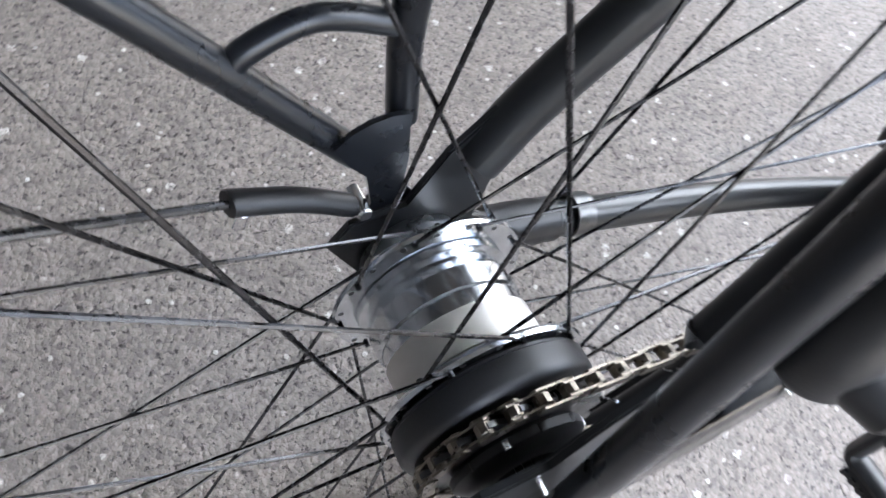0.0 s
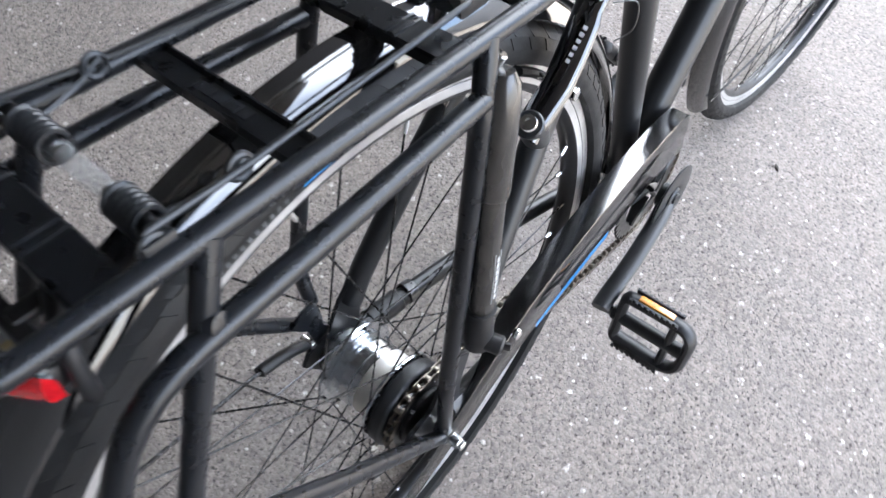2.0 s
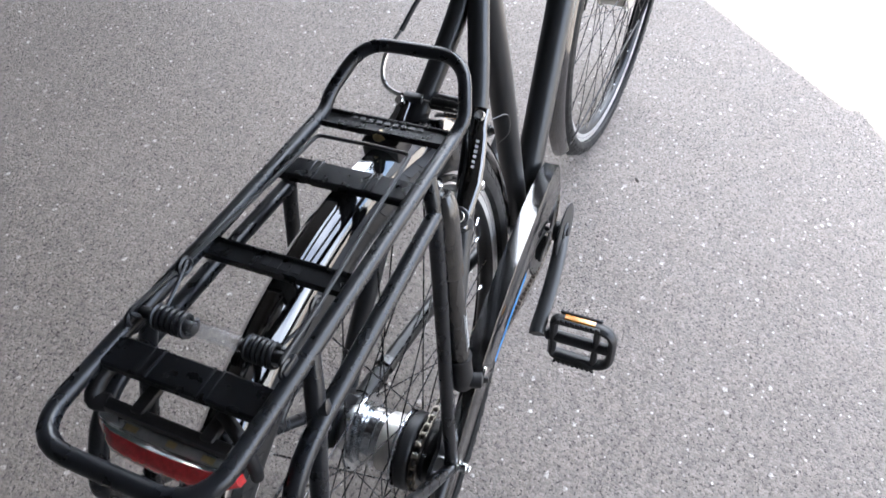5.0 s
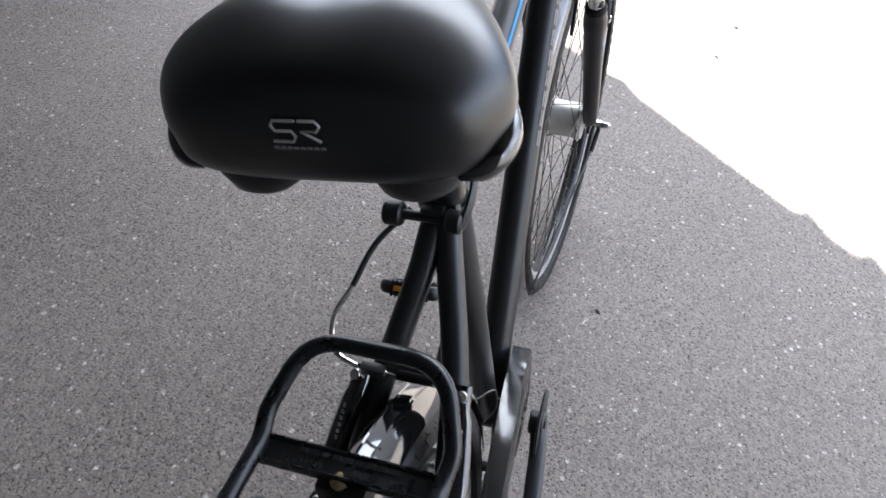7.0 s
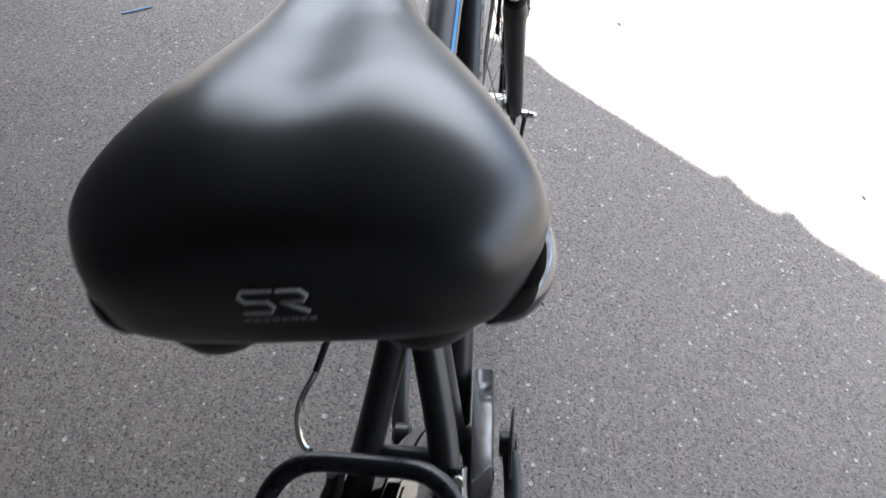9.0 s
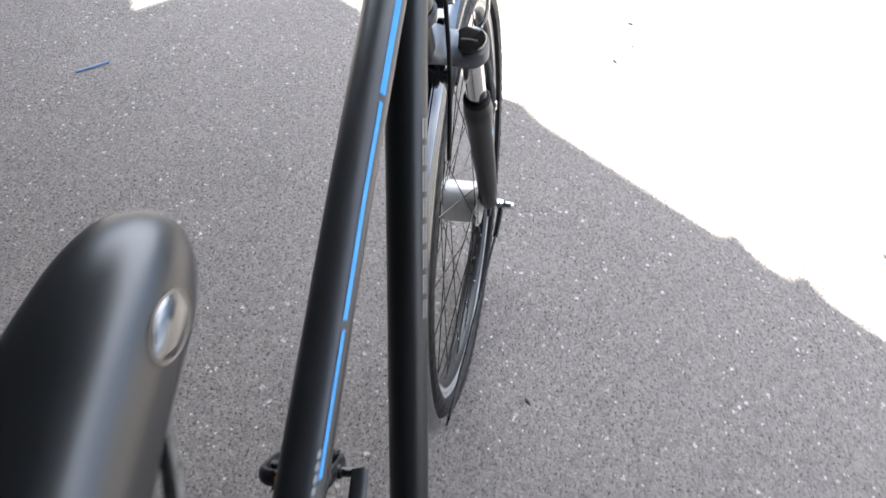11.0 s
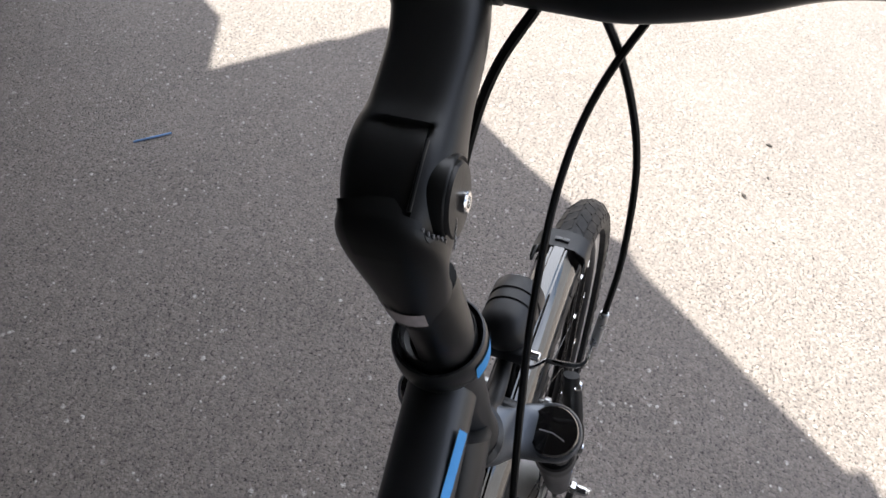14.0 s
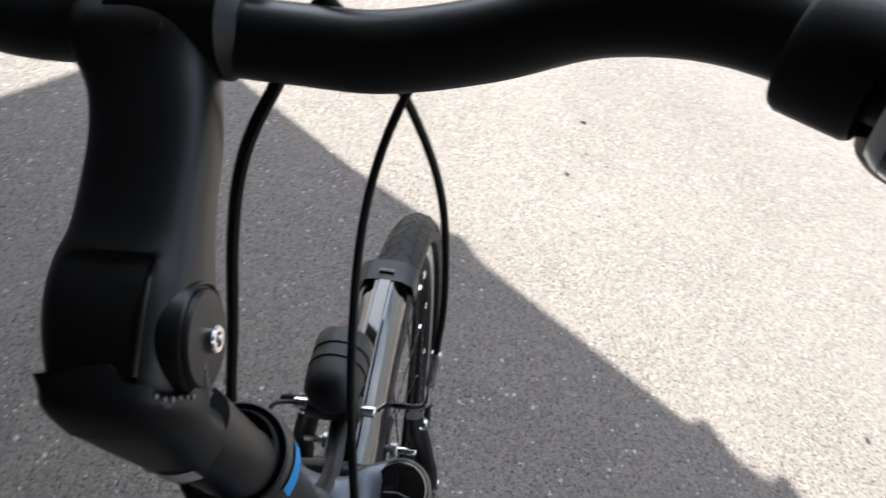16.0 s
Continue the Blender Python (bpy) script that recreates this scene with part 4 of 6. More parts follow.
for s in (1, -1):
    if s < 0:
        tube("front_strut", rounded([V(0.062, -0.064, RZ + 0.004), V(0.050, -0.072, 0.726), V(0.022, -0.077, 0.560), V(0.002, -0.080, 0.450), V(0.002, -0.077, 0.364)], 0.03), 0.0070, rack, M_RACK)
        tube("side_loop", rounded([V(0.050, -0.072, 0.726), V(-0.05, -0.074, 0.7255), V(-0.185, -0.076, 0.726), V(-0.226, -0.078, 0.655), V(-0.214, -0.079, 0.613), V(-0.112, -0.080, 0.492), V(-0.004, -0.078, 0.369)], [0, 0.0, 0.045, 0.030, 0.022, 0.01, 0]), 0.0070, rack, M_RACK)
    else:
        tube("front_strut", rounded([V(0.062, 0.064, RZ + 0.004), V(0.052, 0.072, 0.722), V(-0.007, 0.078, 0.500), V(-0.003, 0.078, 0.444)], [0, 0.02, 0.03, 0]), 0.0070, rack, M_RACK)
        tube("side_loop", rounded([V(0.052, 0.072, 0.720), V(-0.05, 0.074, 0.726), V(-0.185, 0.076, 0.732), V(-0.228, 0.078, 0.664), V(-0.212, 0.079, 0.635), V(-0.101, 0.078, 0.516), V(-0.023, 0.078, 0.428)], [0, 0.0, 0.045, 0.030, 0.022, 0.01, 0]), 0.0070, rack, M_RACK)
    tube("rear_strut", rounded([V(-0.122, s * 0.064, RZ + 0.013), V(-0.139, s * 0.070, 0.735), V(-0.202, s * 0.0785, 0.605)], 0.03), 0.0068, rack, M_RACK)
    part("weld_bead", lathe([(0, 0), (0.005, 0.001), (0.0072, 0.004), (0.006, 0.009), (0, 0.011)], V(-0.141, s * 0.070, 0.730), V(0.35, s * 0.9, 0.15), 12), M_RACK, rack)
    tube("brace", smooth_line([V(-0.071, 0.078, 0.482), V(-0.065, 0.078, 0.490), V(-0.045, 0.0785, 0.498), V(-0.029, 0.0785, 0.497), V(-0.007, 0.078, 0.490)], 5), 0.0050, rack, M_RACK) if s > 0 else None
    # gusset plate at the foot
    bm = bmesh.new()
    prof = [(-0.043, 0.441), (-0.036, 0.447), (-0.028, 0.451), (-0.019, 0.4528), (-0.011, 0.452), (-0.009, 0.426), (-0.010, 0.410), (-0.002, 0.398), (0.006, 0.362), (-0.006, 0.345), (-0.022, 0.350), (-0.033, 0.362), (-0.034, 0.376), (-0.028, 0.388), (-0.025, 0.402), (-0.028, 0.420), (-0.036, 0.429)] if s > 0 else [(-0.010, 0.372), (0.000, 0.392), (0.008, 0.372), (0.010, 0.350), (0.0, 0.340), (-0.010, 0.346)]
    shift_x, shift_z = (0.007, 0.002) if s > 0 else (0.002, 0.014)
    y_in, y_out = (0.0685, 0.0712) if s > 0 else (0.0725, 0.0755)
    va = [bm.verts.new((x + shift_x, s * y_in, z + shift_z)) for x, z in prof]
    vb = [bm.verts.new((x + shift_x, s * y_out, z + shift_z)) for x, z in prof]
    bm.faces.new(va), bm.faces.new(vb[::-1])
    for i in range(len(prof)):
        j = (i + 1) % len(prof)
        bm.faces.new((va[i], va[j], vb[j], vb[i]))
    part("foot_plate", bm, M_RACK, rack)

# spring clip on the rack
clip_z = RZ + 0.010
XF[0] = RACK_TILT @ Matrix.Translation((0.010, 0, 0))
clip = part("spring_clip", sweep([V(-0.146, 0.058, clip_z - 0.004), V(-0.146, 0.014, clip_z - 0.004)], 0.0042, 10), M_PLASTIC, bike, "black wire spring clip on the rack")
part("pivot_end", sweep([V(-0.146, -0.022, clip_z - 0.004), V(-0.146, -0.060, clip_z - 0.004)], 0.0042, 10), M_PLASTIC, clip)
part("sleeve", lathe([(0.0044, -0.024), (0.0057, -0.024), (0.0057, 0.020), (0.0044, 0.020)], V(-0.146, -0.004, clip_z - 0.004), (0, 1, 0), 18, close_profile=True), M_SLEEVE, clip, "clear plastic sleeve")
for y0, y1 in ((0.046, 0.018), (-0.028, -0.050)):
    pts = [V(-0.146 + 0.0074 * math.cos(a), y0 + (y1 - y0) * a / (2 * math.pi * 6), clip_z - 0.004 + 0.0074 * math.sin(a)) for a in [2 * math.pi * k / 12 for k in range(73)]]
    part("coil", sweep(pts, 0.0017, 6), M_PAINT, clip, "black wound spring")
for s in (1, -1):
    x_end, zt = 0.064, RZ + 0.0085
    arm = rounded([V(-0.150, s * 0.056, clip_z - 0.004), V(-0.155, s * 0.059, clip_z + 0.004), V(-0.100, s * 0.055, clip_z), V(-0.02, s * 0.049, zt), V(x_end, s * 0.044, zt), V(x_end + 0.001, 0, zt)], 0.006, 4)
    part("wire_arm", sweep(arm, 0.0018, 8), M_PAINT, clip)
    lp = [V(-0.104 + 0.006 * math.cos(a), s * (0.0535), clip_z + 0.006 * math.sin(a)) for a in [2 * math.pi * k / 14 for k in range(15)]]
    part("wire_loop", sweep(lp, 0.0017, 6), M_PAINT, clip)
    pts = smooth_line([V(-0.098, s * 0.0535, clip_z + 0.004), V(-0.115, s * 0.052, clip_z - 0.004), V(-0.140, s * 0.045, clip_z - 0.006)], 6)
    part("wire_leg", sweep(pts, 0.0014, 6), M_PAINT, clip)
    lp = [V(-0.152 + 0.006 * math.cos(a), s * 0.060, clip_z - 0.004 + 0.006 * math.sin(a)) for a in [2 * math.pi * k / 14 for k in range(15)]]
    part("wire_loop", sweep(lp, 0.0018, 6), M_PAINT, clip)
    part("clip_ear", block((-0.150, s * 0.0615, RZ + 0.002), (0.016, 0.004, 0.018), 0.002), M_RACK, clip)

# rear lamp under the rack end
LZ = 0.722
XF[0] = RACK_TILT @ Matrix.Translation((0.009, 0, -0.006))
lamp = part("rear_lamp", block((-0.203, 0.004, LZ - 0.001), (0.010, 0.106, 0.016), 0.004), M_PLASTIC, bike, "black rear lamp with a red and clear lens")


def lens_bar(section, bow, ends, n=22):
    """A lens along y: its section (x, z) bowed backwards in the middle and drawn in at both ends."""
    bm = bmesh.new()
    rows = []
    for k in range(n + 1):
        f_ = 2 * k / n - 1
        squeeze = 1 - ends * max(0, abs(f_) - 0.75) / 0.25
        rows.append([bm.verts.new((-0.204 + (x_ + 0.204) * squeeze - bow * (1 - f_ * f_) * (x_ < -0.206), 0.004 - 0.054 * f_, LZ + z_)) for x_, z_ in section])
    for a, b in zip(rows, rows[1:]):
        for k in range(len(section)):
            j = (k + 1) % len(section)
            bm.faces.new((a[k], a[j], b[j], b[k]))
    bm.faces.new(rows[0]), bm.faces.new(rows[-1][::-1])
    return bm


part("clear_lens", lens_bar([(-0.204, 0.0115), (-0.2090, 0.0108), (-0.2114, 0.0080), (-0.204, 0.0022)], 0.004, 0.45), M_CLEAR, lamp, "clear upper lens")
part("red_lens", lens_bar([(-0.204, 0.0018), (-0.2117, 0.0077), (-0.2168, 0.0030), (-0.2188, -0.0040), (-0.2168, -0.0090), (-0.204, -0.0110)], 0.004, 0.55), M_RED, lamp, "red lens")
part("reflector_plate", lens_bar([(-0.2045, 0.0096), (-0.2085, 0.0088), (-0.2085, 0.0082), (-0.2045, 0.0090)], 0.003, 0.5), M_SATIN, lamp, "grey reflector behind the clear lens")
for y_, w_ in ((0.036, 0.004), (0.028, 0.010), (0.018, 0.006), (0.010, 0.004), (-0.004, 0.007), (-0.020, 0.003), (-0.032, 0.009)):
    part("lens_print", block((-0.2085, y_, LZ + 0.0117), (0.0040, w_, 0.0004), 0.0), M_PALE if w_ < 0.0065 else M_CAPMETAL, lamp, smooth=False)
bm = block((-0.202, 0.004, RZ - 0.013), (0.009, 0.104, 0.009), 0.003)
for y in (0.024, -0.030):
    block((-0.192, y, RZ - 0.009), (0.022, 0.010, 0.006), 0.002, bm=bm)
sweep(smooth_line([V(-0.201, 0.050, RZ - 0.013), V(-0.203, 0.059, RZ - 0.010), V(-0.190, 0.061, RZ - 0.004), V(-0.172, 0.060, RZ - 0.003)], 5), 0.0062, 10, bm=bm)
part("lamp_bracket", bm, M_PLASTIC, lamp)
part("bracket_arch", sweep(smooth_line([V(-0.184, -0.030, RZ - 0.006), V(-0.192, -0.046, RZ - 0.012), V(-0.196, -0.052, LZ - 0.004), V(-0.196, -0.050, LZ - 0.020)], 5), 0.0045, 10), M_PLASTIC, lamp)
part("lamp_wire", sweep(smooth_line([V(-0.190, 0.0, LZ - 0.01), V(-0.170, 0.016, LZ - 0.05), V(-0.150, 0.030, LZ - 0.04)], 6), 0.0022, 6), M_PLASTIC, lamp)

# pump beside the strut
XF[0] = Matrix.Identity(4)
PB, PT = V(0.0328, -0.0872, 0.4970), V(0.066, -0.073, 0.738)
pd = (PT - PB).normalized()
pump = part("pump", rod(PB + pd * 0.045, PT - pd * 0.08, 0.0104, 24), M_PUMP, bike, "dark grey frame pump held beside the rack strut")
part("pump_sleeve", lathe([(0.0, 0), (0.009, 0), (0.0114, 0.003), (0.0122, 0.014), (0.0116, 0.043), (0.0110, 0.045), (0.0, 0.045)], PB, pd, 28), M_PLASTIC, pump)
part("pump_head", lathe([(0.0, 0), (0.0112, 0.0), (0.0124, 0.002), (0.0124, 0.070), (0.0110, 0.081), (0.007, 0.088), (0.0, 0.089)], PT - pd * 0.089, pd, 28), M_PUMP, pump)
latch = part("pump_latch", rod(PB + V(0.002, -0.004, 0.010), PB + V(0.008, -0.020, 0.008), 0.0080, 20, 0.002), M_PLASTIC, pump)
part("latch_tab", block(PB + V(0.0085, -0.0210, 0.009), (0.008, 0.003, 0.009), 0.001, frame_of(pd, (0.45, -0.85, 0))), M_PLASTIC, latch)
part("pump_ring", lathe([(0.0100, -0.001), (0.0126, -0.001), (0.0126, 0.001), (0.0100, 0.001)], PB + pd * 0.045, pd, 28, close_profile=True), M_PLASTIC, pump)
pside = V(0.10, -0.97, 0.0).normalized()
for k in range(7):
    part("pump_print", block(PB + pd * (0.064 + 0.0062 * k) + pside * 0.0103, (0.0046, 0.0030, 0.0006), 0.0, frame_of(pd, pside)), M_PALE, pump, smooth=False)
for e_ in (-0.0034, 0.0034):
    part("pump_print", block(PB + pd * 0.083 + pside * 0.0101 + pd.cross(pside) * e_, (0.050, 0.0004, 0.0006), 0.0, frame_of(pd, pside)), M_PALE, pump, smooth=False)
part("pump_bolt", rod(PT + V(0.0, 0.008, -0.004), PT + V(0.004, 0.004, 0.006), 0.004, 10), M_CHROME, pump)


# ---- rim brakes
def v_brake(boss, top, s, parent_label, pad_at, reach=1.0):
    """One arm of a rim brake, from its boss up to the cable end."""
    d = (top - boss).normalized()
    side, out = V(0, s, 0), V(0, s * reach, 0)
    arm = part("brake_lever_arm", sweep(smooth_line([boss + out * 0.016 - d * 0.012, boss + out * 0.017 + d * 0.004, boss.lerp(top, 0.45) + out * 0.014, top + out * 0.006, top + out * 0.004 + d * 0.010], 5), [0.0105] * 5 + [0.0112] * 5 + [0.0098] * 5 + [0.0080] * 6, 12, flat=0.72), M_PLASTIC, bike, parent_label)
    part("pivot_bolt", lathe([(0, 0), (0.0068, 0), (0.0070, 0.004), (0.0058, 0.0065), (0.0030, 0.0065), (0.0030, 0.004), (0, 0.004)], boss + out * 0.022, side, 18), M_CHROME, arm, "steel pivot bolt")
    part("pivot_housing", rod(boss + out * 0.001, boss + out * 0.0225, 0.0112, 22, 0.001), M_PLASTIC, arm)
    part("cable_bolt", lathe([(0, 0), (0.0056, 0), (0.0058, 0.003), (0.0040, 0.006), (0, 0.006)], top + out * 0.009, out, 14), M_CHROME, arm)
    pad = part("brake_pad", sweep(smooth_line([pad_at + V(-0.030, 0, -0.006), pad_at, pad_at + V(0.030, 0, -0.004)], 4), 0.0055, 8, flat=0.75), M_SOFT, arm)
    part("pad_post", rod(pad_at, pad_at + out * 0.030, 0.0032, 10), M_CHROME, arm)
    part("pad_washer", rod(pad_at + out * 0.008, pad_at + out * 0.014, 0.0065, 14), M_SATIN, arm)
    bm = bmesh.new()
    rot = frame_of(d, out)
    for k in range(5):
        block(boss.lerp(top, 0.50 + 0.07 * k) + out * (0.0185 - 0.0025 * k / 2), (0.0045, 0.005, 0.0006), 0.0, rot, bm=bm)
    part("arm_print", bm, M_PALE, arm, smooth=False)
    return arm


def rear_brake(s):
    """One arm of the rear rim brake on a pivot that points back from the stay."""
    y0 = lambda v: s * v - 0.002
    foot, head_, top = V(0.156, y0(0.044), 0.606), V(0.128, y0(0.0525), 0.645), V(0.2215, y0(0.043), 0.694)
    ax = (head_ - foot).normalized()
    mid_ = foot.lerp(head_, 0.68)
    d = (top - mid_).normalized()
    arm = part("brake_lever_arm", sweep(smooth_line([mid_ - d * 0.010, mid_ + d * 0.004, mid_.lerp(top, 0.45) + V(0, s * 0.004, 0), top - d * 0.012, top + d * 0.009], 5), [0.0100] * 5 + [0.0118] * 5 + [0.0104] * 5 + [0.0086] * 6, 14, flat=0.62, up=ax), M_GLOSS, bike, "black alloy rim brake arm")
    part("pivot_housing", rod(foot, foot.lerp(head_, 0.90), 0.0108, 22, 0.0012), M_PAINT, arm)
    part("pivot_bolt", lathe([(0, 0), (0.0068, 0), (0.0070, 0.0035), (0.0060, 0.0055), (0.0032, 0.0055), (0.0032, 0.003), (0, 0.003)], foot.lerp(head_, 0.89), ax, 18), M_CHROME, arm, "steel pivot bolt")
    part("cable_bolt", lathe([(0, 0), (0.0056, 0), (0.0058, 0.003), (0.0044, 0.006), (0, 0.006)], top + ax * 0.005, ax, 14), M_CHROME, arm)
    pin = V(0.189, y0(0.054), 0.631)
    inner = V(0.189, s * 0.0185, 0.633)
    part("brake_pad", sweep(smooth_line([inner + V(-0.026, 0, 0.018), inner, inner + V(0.024, 0, -0.022)], 4), 0.0055, 8, flat=0.75), M_SOFT, arm)
    part("pad_post", rod(inner, pin, 0.0032, 10), M_CHROME, arm)
    part("pad_washer", rod(inner.lerp(pin, 0.62), inner.lerp(pin, 0.80), 0.0078, 16), M_PLASTIC, arm)
    part("pad_nut", hexnut(inner.lerp(pin, 0.86), (0, s, 0), 0.0092, 0.007), M_CHROME, arm)
    bm = bmesh.new()
    rot = frame_of(d, (ax + V(0, s * 0.6, 0)).normalized())
    for k in range(6):
        block(mid_.lerp(top, 0.50 + 0.050 * k) + (ax + V(0, s * 0.5, 0)).normalized() * 0.0080, (0.0030, 0.0036, 0.0006), 0.0, rot, bm=bm)
    part("arm_print", bm, M_GREY, arm, smooth=False)
    return arm, foot, top


for s in (-1, 1):
    arm, b, t = rear_brake(s)
    if s < 0:
        part("spring_wire", sweep(smooth_line([b + V(-0.004, -0.010, 0.006), b.lerp(t, 0.5) + V(0.010, 0.001, -0.004), t + V(0.004, -0.001, -0.02)], 6), 0.0007, 6), M_DARKSTEEL, arm)
        part("end_wire", sweep(smooth_line([t + V(0.0, -0.012, 0), t + V(0.014, -0.024, -0.002), t + V(0.012, -0.026, -0.022), t + V(0.0, -0.018, -0.030)], 6), 0.0006, 6), M_DARKSTEEL, arm)
    else:
        link = part("cable_link", block(t + V(0.004, -0.010, 0.006), (0.010, 0.022, 0.008), 0.002), M_PLASTIC, arm)
        noodle = smooth_line([t + V(0.004, -0.022, 0.006), t + V(0.004, 0.004, 0.006), t + V(0.010, 0.026, 0.014), t + V(0.028, 0.030, 0.034), t + V(0.048, 0.018, 0.054)], 6)
        part("noodle", sweep(noodle, 0.0025, 8), M_CHROME, arm, "bent bright cable guide")
        part("cable", sweep(smooth_line([t + V(0.048, 0.018, 0.054), t + V(0.075, 0.004, 0.080), V(0.325, 0.022, 0.792)], 6), 0.0026, 8), M_PLASTIC, arm, "black brake cable")
        part("boot", lathe([(0.0022, 0), (0.0045, 0.002), (0.0040, 0.006), (0.0047, 0.009), (0.0040, 0.013), (0.0047, 0.016), (0.0038, 0.020), (0.0045, 0.024), (0.0025, 0.030)], t + V(0.004, -0.030, 0.006), (0, -1, 0), 12), M_SOFT, arm, "black rubber boot")
        part("pinch_wire", sweep([t + V(0.004, -0.02, 0.006), V(0.224, -0.04, 0.693)], 0.0009, 6), M_CHROME, arm)

# ---- seat post, clamp, saddle
post = part("seat_post", sweep([V(0.342, -0.006, 0.785), V(0.322, -0.003, 0.85), V(0.296, 0, 0.945)], 0.0152, 24), M_PAINT, bike, "satin black seat post")
SP_DIR = V(-0.29, 0, 0.957).normalized()
collar = part("seat_clamp", lathe([(0.0172, 0), (0.0205, 0.001), (0.0212, 0.006), (0.0205, 0.020), (0.0190, 0.024), (0.0158, 0.024)], V(0.343, 0, 0.790), SP_DIR, 32), M_PAINT, bike, "black quick release seat clamp")
part("clamp_ear", block(V(0.318, 0, 0.797), (0.016, 0.020, 0.018), 0.003), M_PAINT, collar)
part("clamp_bolt", rod(V(0.312, 0.036, 0.797), V(0.312, -0.022, 0.797), 0.0042), M_PLASTIC, collar)
part("clamp_nut", rod(V(0.312, 0.024, 0.797), V(0.312, 0.040, 0.797), 0.0105, 18, 0.002), M_PLASTIC, collar)
part("clamp_cam", rod(V(0.312, -0.012, 0.797), V(0.312, -0.026, 0.797), 0.0098, 18, 0.002), M_PAINT, collar)
part("clamp_lever", sweep(smooth_line([V(0.311, -0.024, 0.792), V(0.322, -0.029, 0.808), V(0.340, -0.029, 0.822), V(0.356, -0.024, 0.842)], 5), 0.0072, 10, flat=0.45, up=(0, 1, 0)), M_PAINT, collar)

SADDLE_TURN = Matrix.Translation((0.289, -0.001, 0.010)) @ Matrix.Rotation(radians(4.0), 4, 'Z') @ Matrix.Translation((0, 0, 0.99)) @ Matrix.Rotation(radians(-3.2), 4, 'X') @ Matrix.Translation((0, 0, -0.99)) @ Matrix.Translation((-0.265, 0, 0)) @ Matrix.Translation((0.150, 0, 1.0)) @ Matrix.Rotation(radians(2.2), 4, 'Y') @ Matrix.Translation((-0.150, 0, -1.0)) @ Matrix.Translation((0.108, 0, 0)) @ Matrix.Diagonal((0.95, 0.985, 1, 1)) @ Matrix.Translation((-0.108, 0, 0))
XF[0] = SADDLE_TURN
stations = [(0.110, 0.038, 0.998, 0.976), (0.113, 0.056, 1.008, 0.966), (0.120, 0.070, 1.015, 0.958), (0.132, 0.0800, 1.021, 0.953), (0.147, 0.0868, 1.026, 0.951), (0.162, 0.0860, 1.029, 0.952),
            (0.185, 0.0785, 1.030, 0.955), (0.213, 0.0660, 1.028, 0.960), (0.235, 0.0545, 1.026, 0.966), (0.252, 0.0450, 1.025, 0.971), (0.280, 0.0345, 1.025, 0.975), (0.315, 0.0285, 1.026, 0.978),
            (0.350, 0.0255, 1.027, 0.982), (0.380, 0.0232, 1.026, 0.985), (0.400, 0.0190, 1.022, 0.990), (0.411, 0.0130, 1.016, 0.996), (0.417, 0.0040, 1.009, 1.003)]


def cat(values, t):
    """Catmull-Rom through a list of numbers, t from 0 to its length less one."""
    i = min(int(t), len(values) - 2)
    f = t - i
    p = [values[max(0, min(len(values) - 1, i + k))] for k in (-1, 0, 1, 2)]
    return 0.5 * (2 * p[1] + (p[2] - p[0]) * f + (2 * p[0] - 5 * p[1] + 4 * p[2] - p[3]) * f * f + (3 * p[1] - p[0] - 3 * p[2] + p[3]) * f ** 3)


def saddle_mesh():
    bm = bmesh.new()
    rings = []
    fine, around = 64, 112
    for i in range(fine + 1):
        t = (len(stations) - 1) * i / fine
        x, hw, zt, zb = (cat([s[k] for s in stations], t) for k in range(4))
        ring_ = []
        for k in range(around):
            a = 2 * math.pi * k / around
            c_, s_ = math.cos(a), math.sin(a)
            if s_ >= 0:          # upper half: full shoulders
                y = hw * math.copysign(abs(c_) ** 0.90, c_)
                mid = zb + (zt - zb) * 0.42
                z = mid + (zt - mid) * abs(s_) ** 0.78
            else:
                y = hw * math.copysign(abs(c_) ** 0.55, c_) * 0.985
                mid = zb + (zt - zb) * 0.42
                z = mid - (mid - zb) * abs(s_) ** 0.5
            if s_ > 0.2:
                amount = 0.0060 * max(0, min(1, (x - 0.115) / 0.08)) * max(0, min(1, (0.37 - x) / 0.10))
                z -= amount * math.exp(-(y / 0.020) ** 2)
            ring_.append(bm.verts.new((x, y, z)))
        rings.append(ring_)
    for a, b in zip(rings, rings[1:]):
        for k in range(around):
            bm.faces.new((a[k], a[(k + 1) % around], b[(k + 1) % around], b[k]))
    bm.faces.new(rings[0]), bm.faces.new(rings[-1][::-1])
    return bm


saddle = part("saddle", saddle_mesh(), M_SADDLE, bike, "wide black vinyl saddle with a centre channel")
for s in (1, -1):
    part("elastomer", lathe([(0, -0.019), (0.012, -0.0175), (0.0205, -0.011), (0.0245, -0.002), (0.0245, 0.010), (0.018, 0.018), (0, 0.019)], V(0.144, s * 0.040, 0.957), (0, 0, 1), 24), M_PLASTIC, saddle, "black rubber bumper")
    corner = sweep(smooth_line([V(0.124, s * 0.064, 0.960), V(0.132, s * 0.0750, 0.963), V(0.146, s * 0.0830, 0.970), V(0.162, s * 0.0845, 0.980)], 6), [0.001 + 0.0072 * math.sin(math.pi * k / 18) for k in range(19)], 12)
    part("corner_bumper", corner, M_GLOSS, saddle, "black rubber corner protector")
    part("saddle_rail", sweep(smooth_line([V(0.155, s * 0.038, 0.945), V(0.22, s * 0.022, 0.938), V(0.31, s * 0.018, 0.946), V(0.360, s * 0.010, 0.985)], 6), 0.0036, 8), M_DARKSTEEL, saddle)
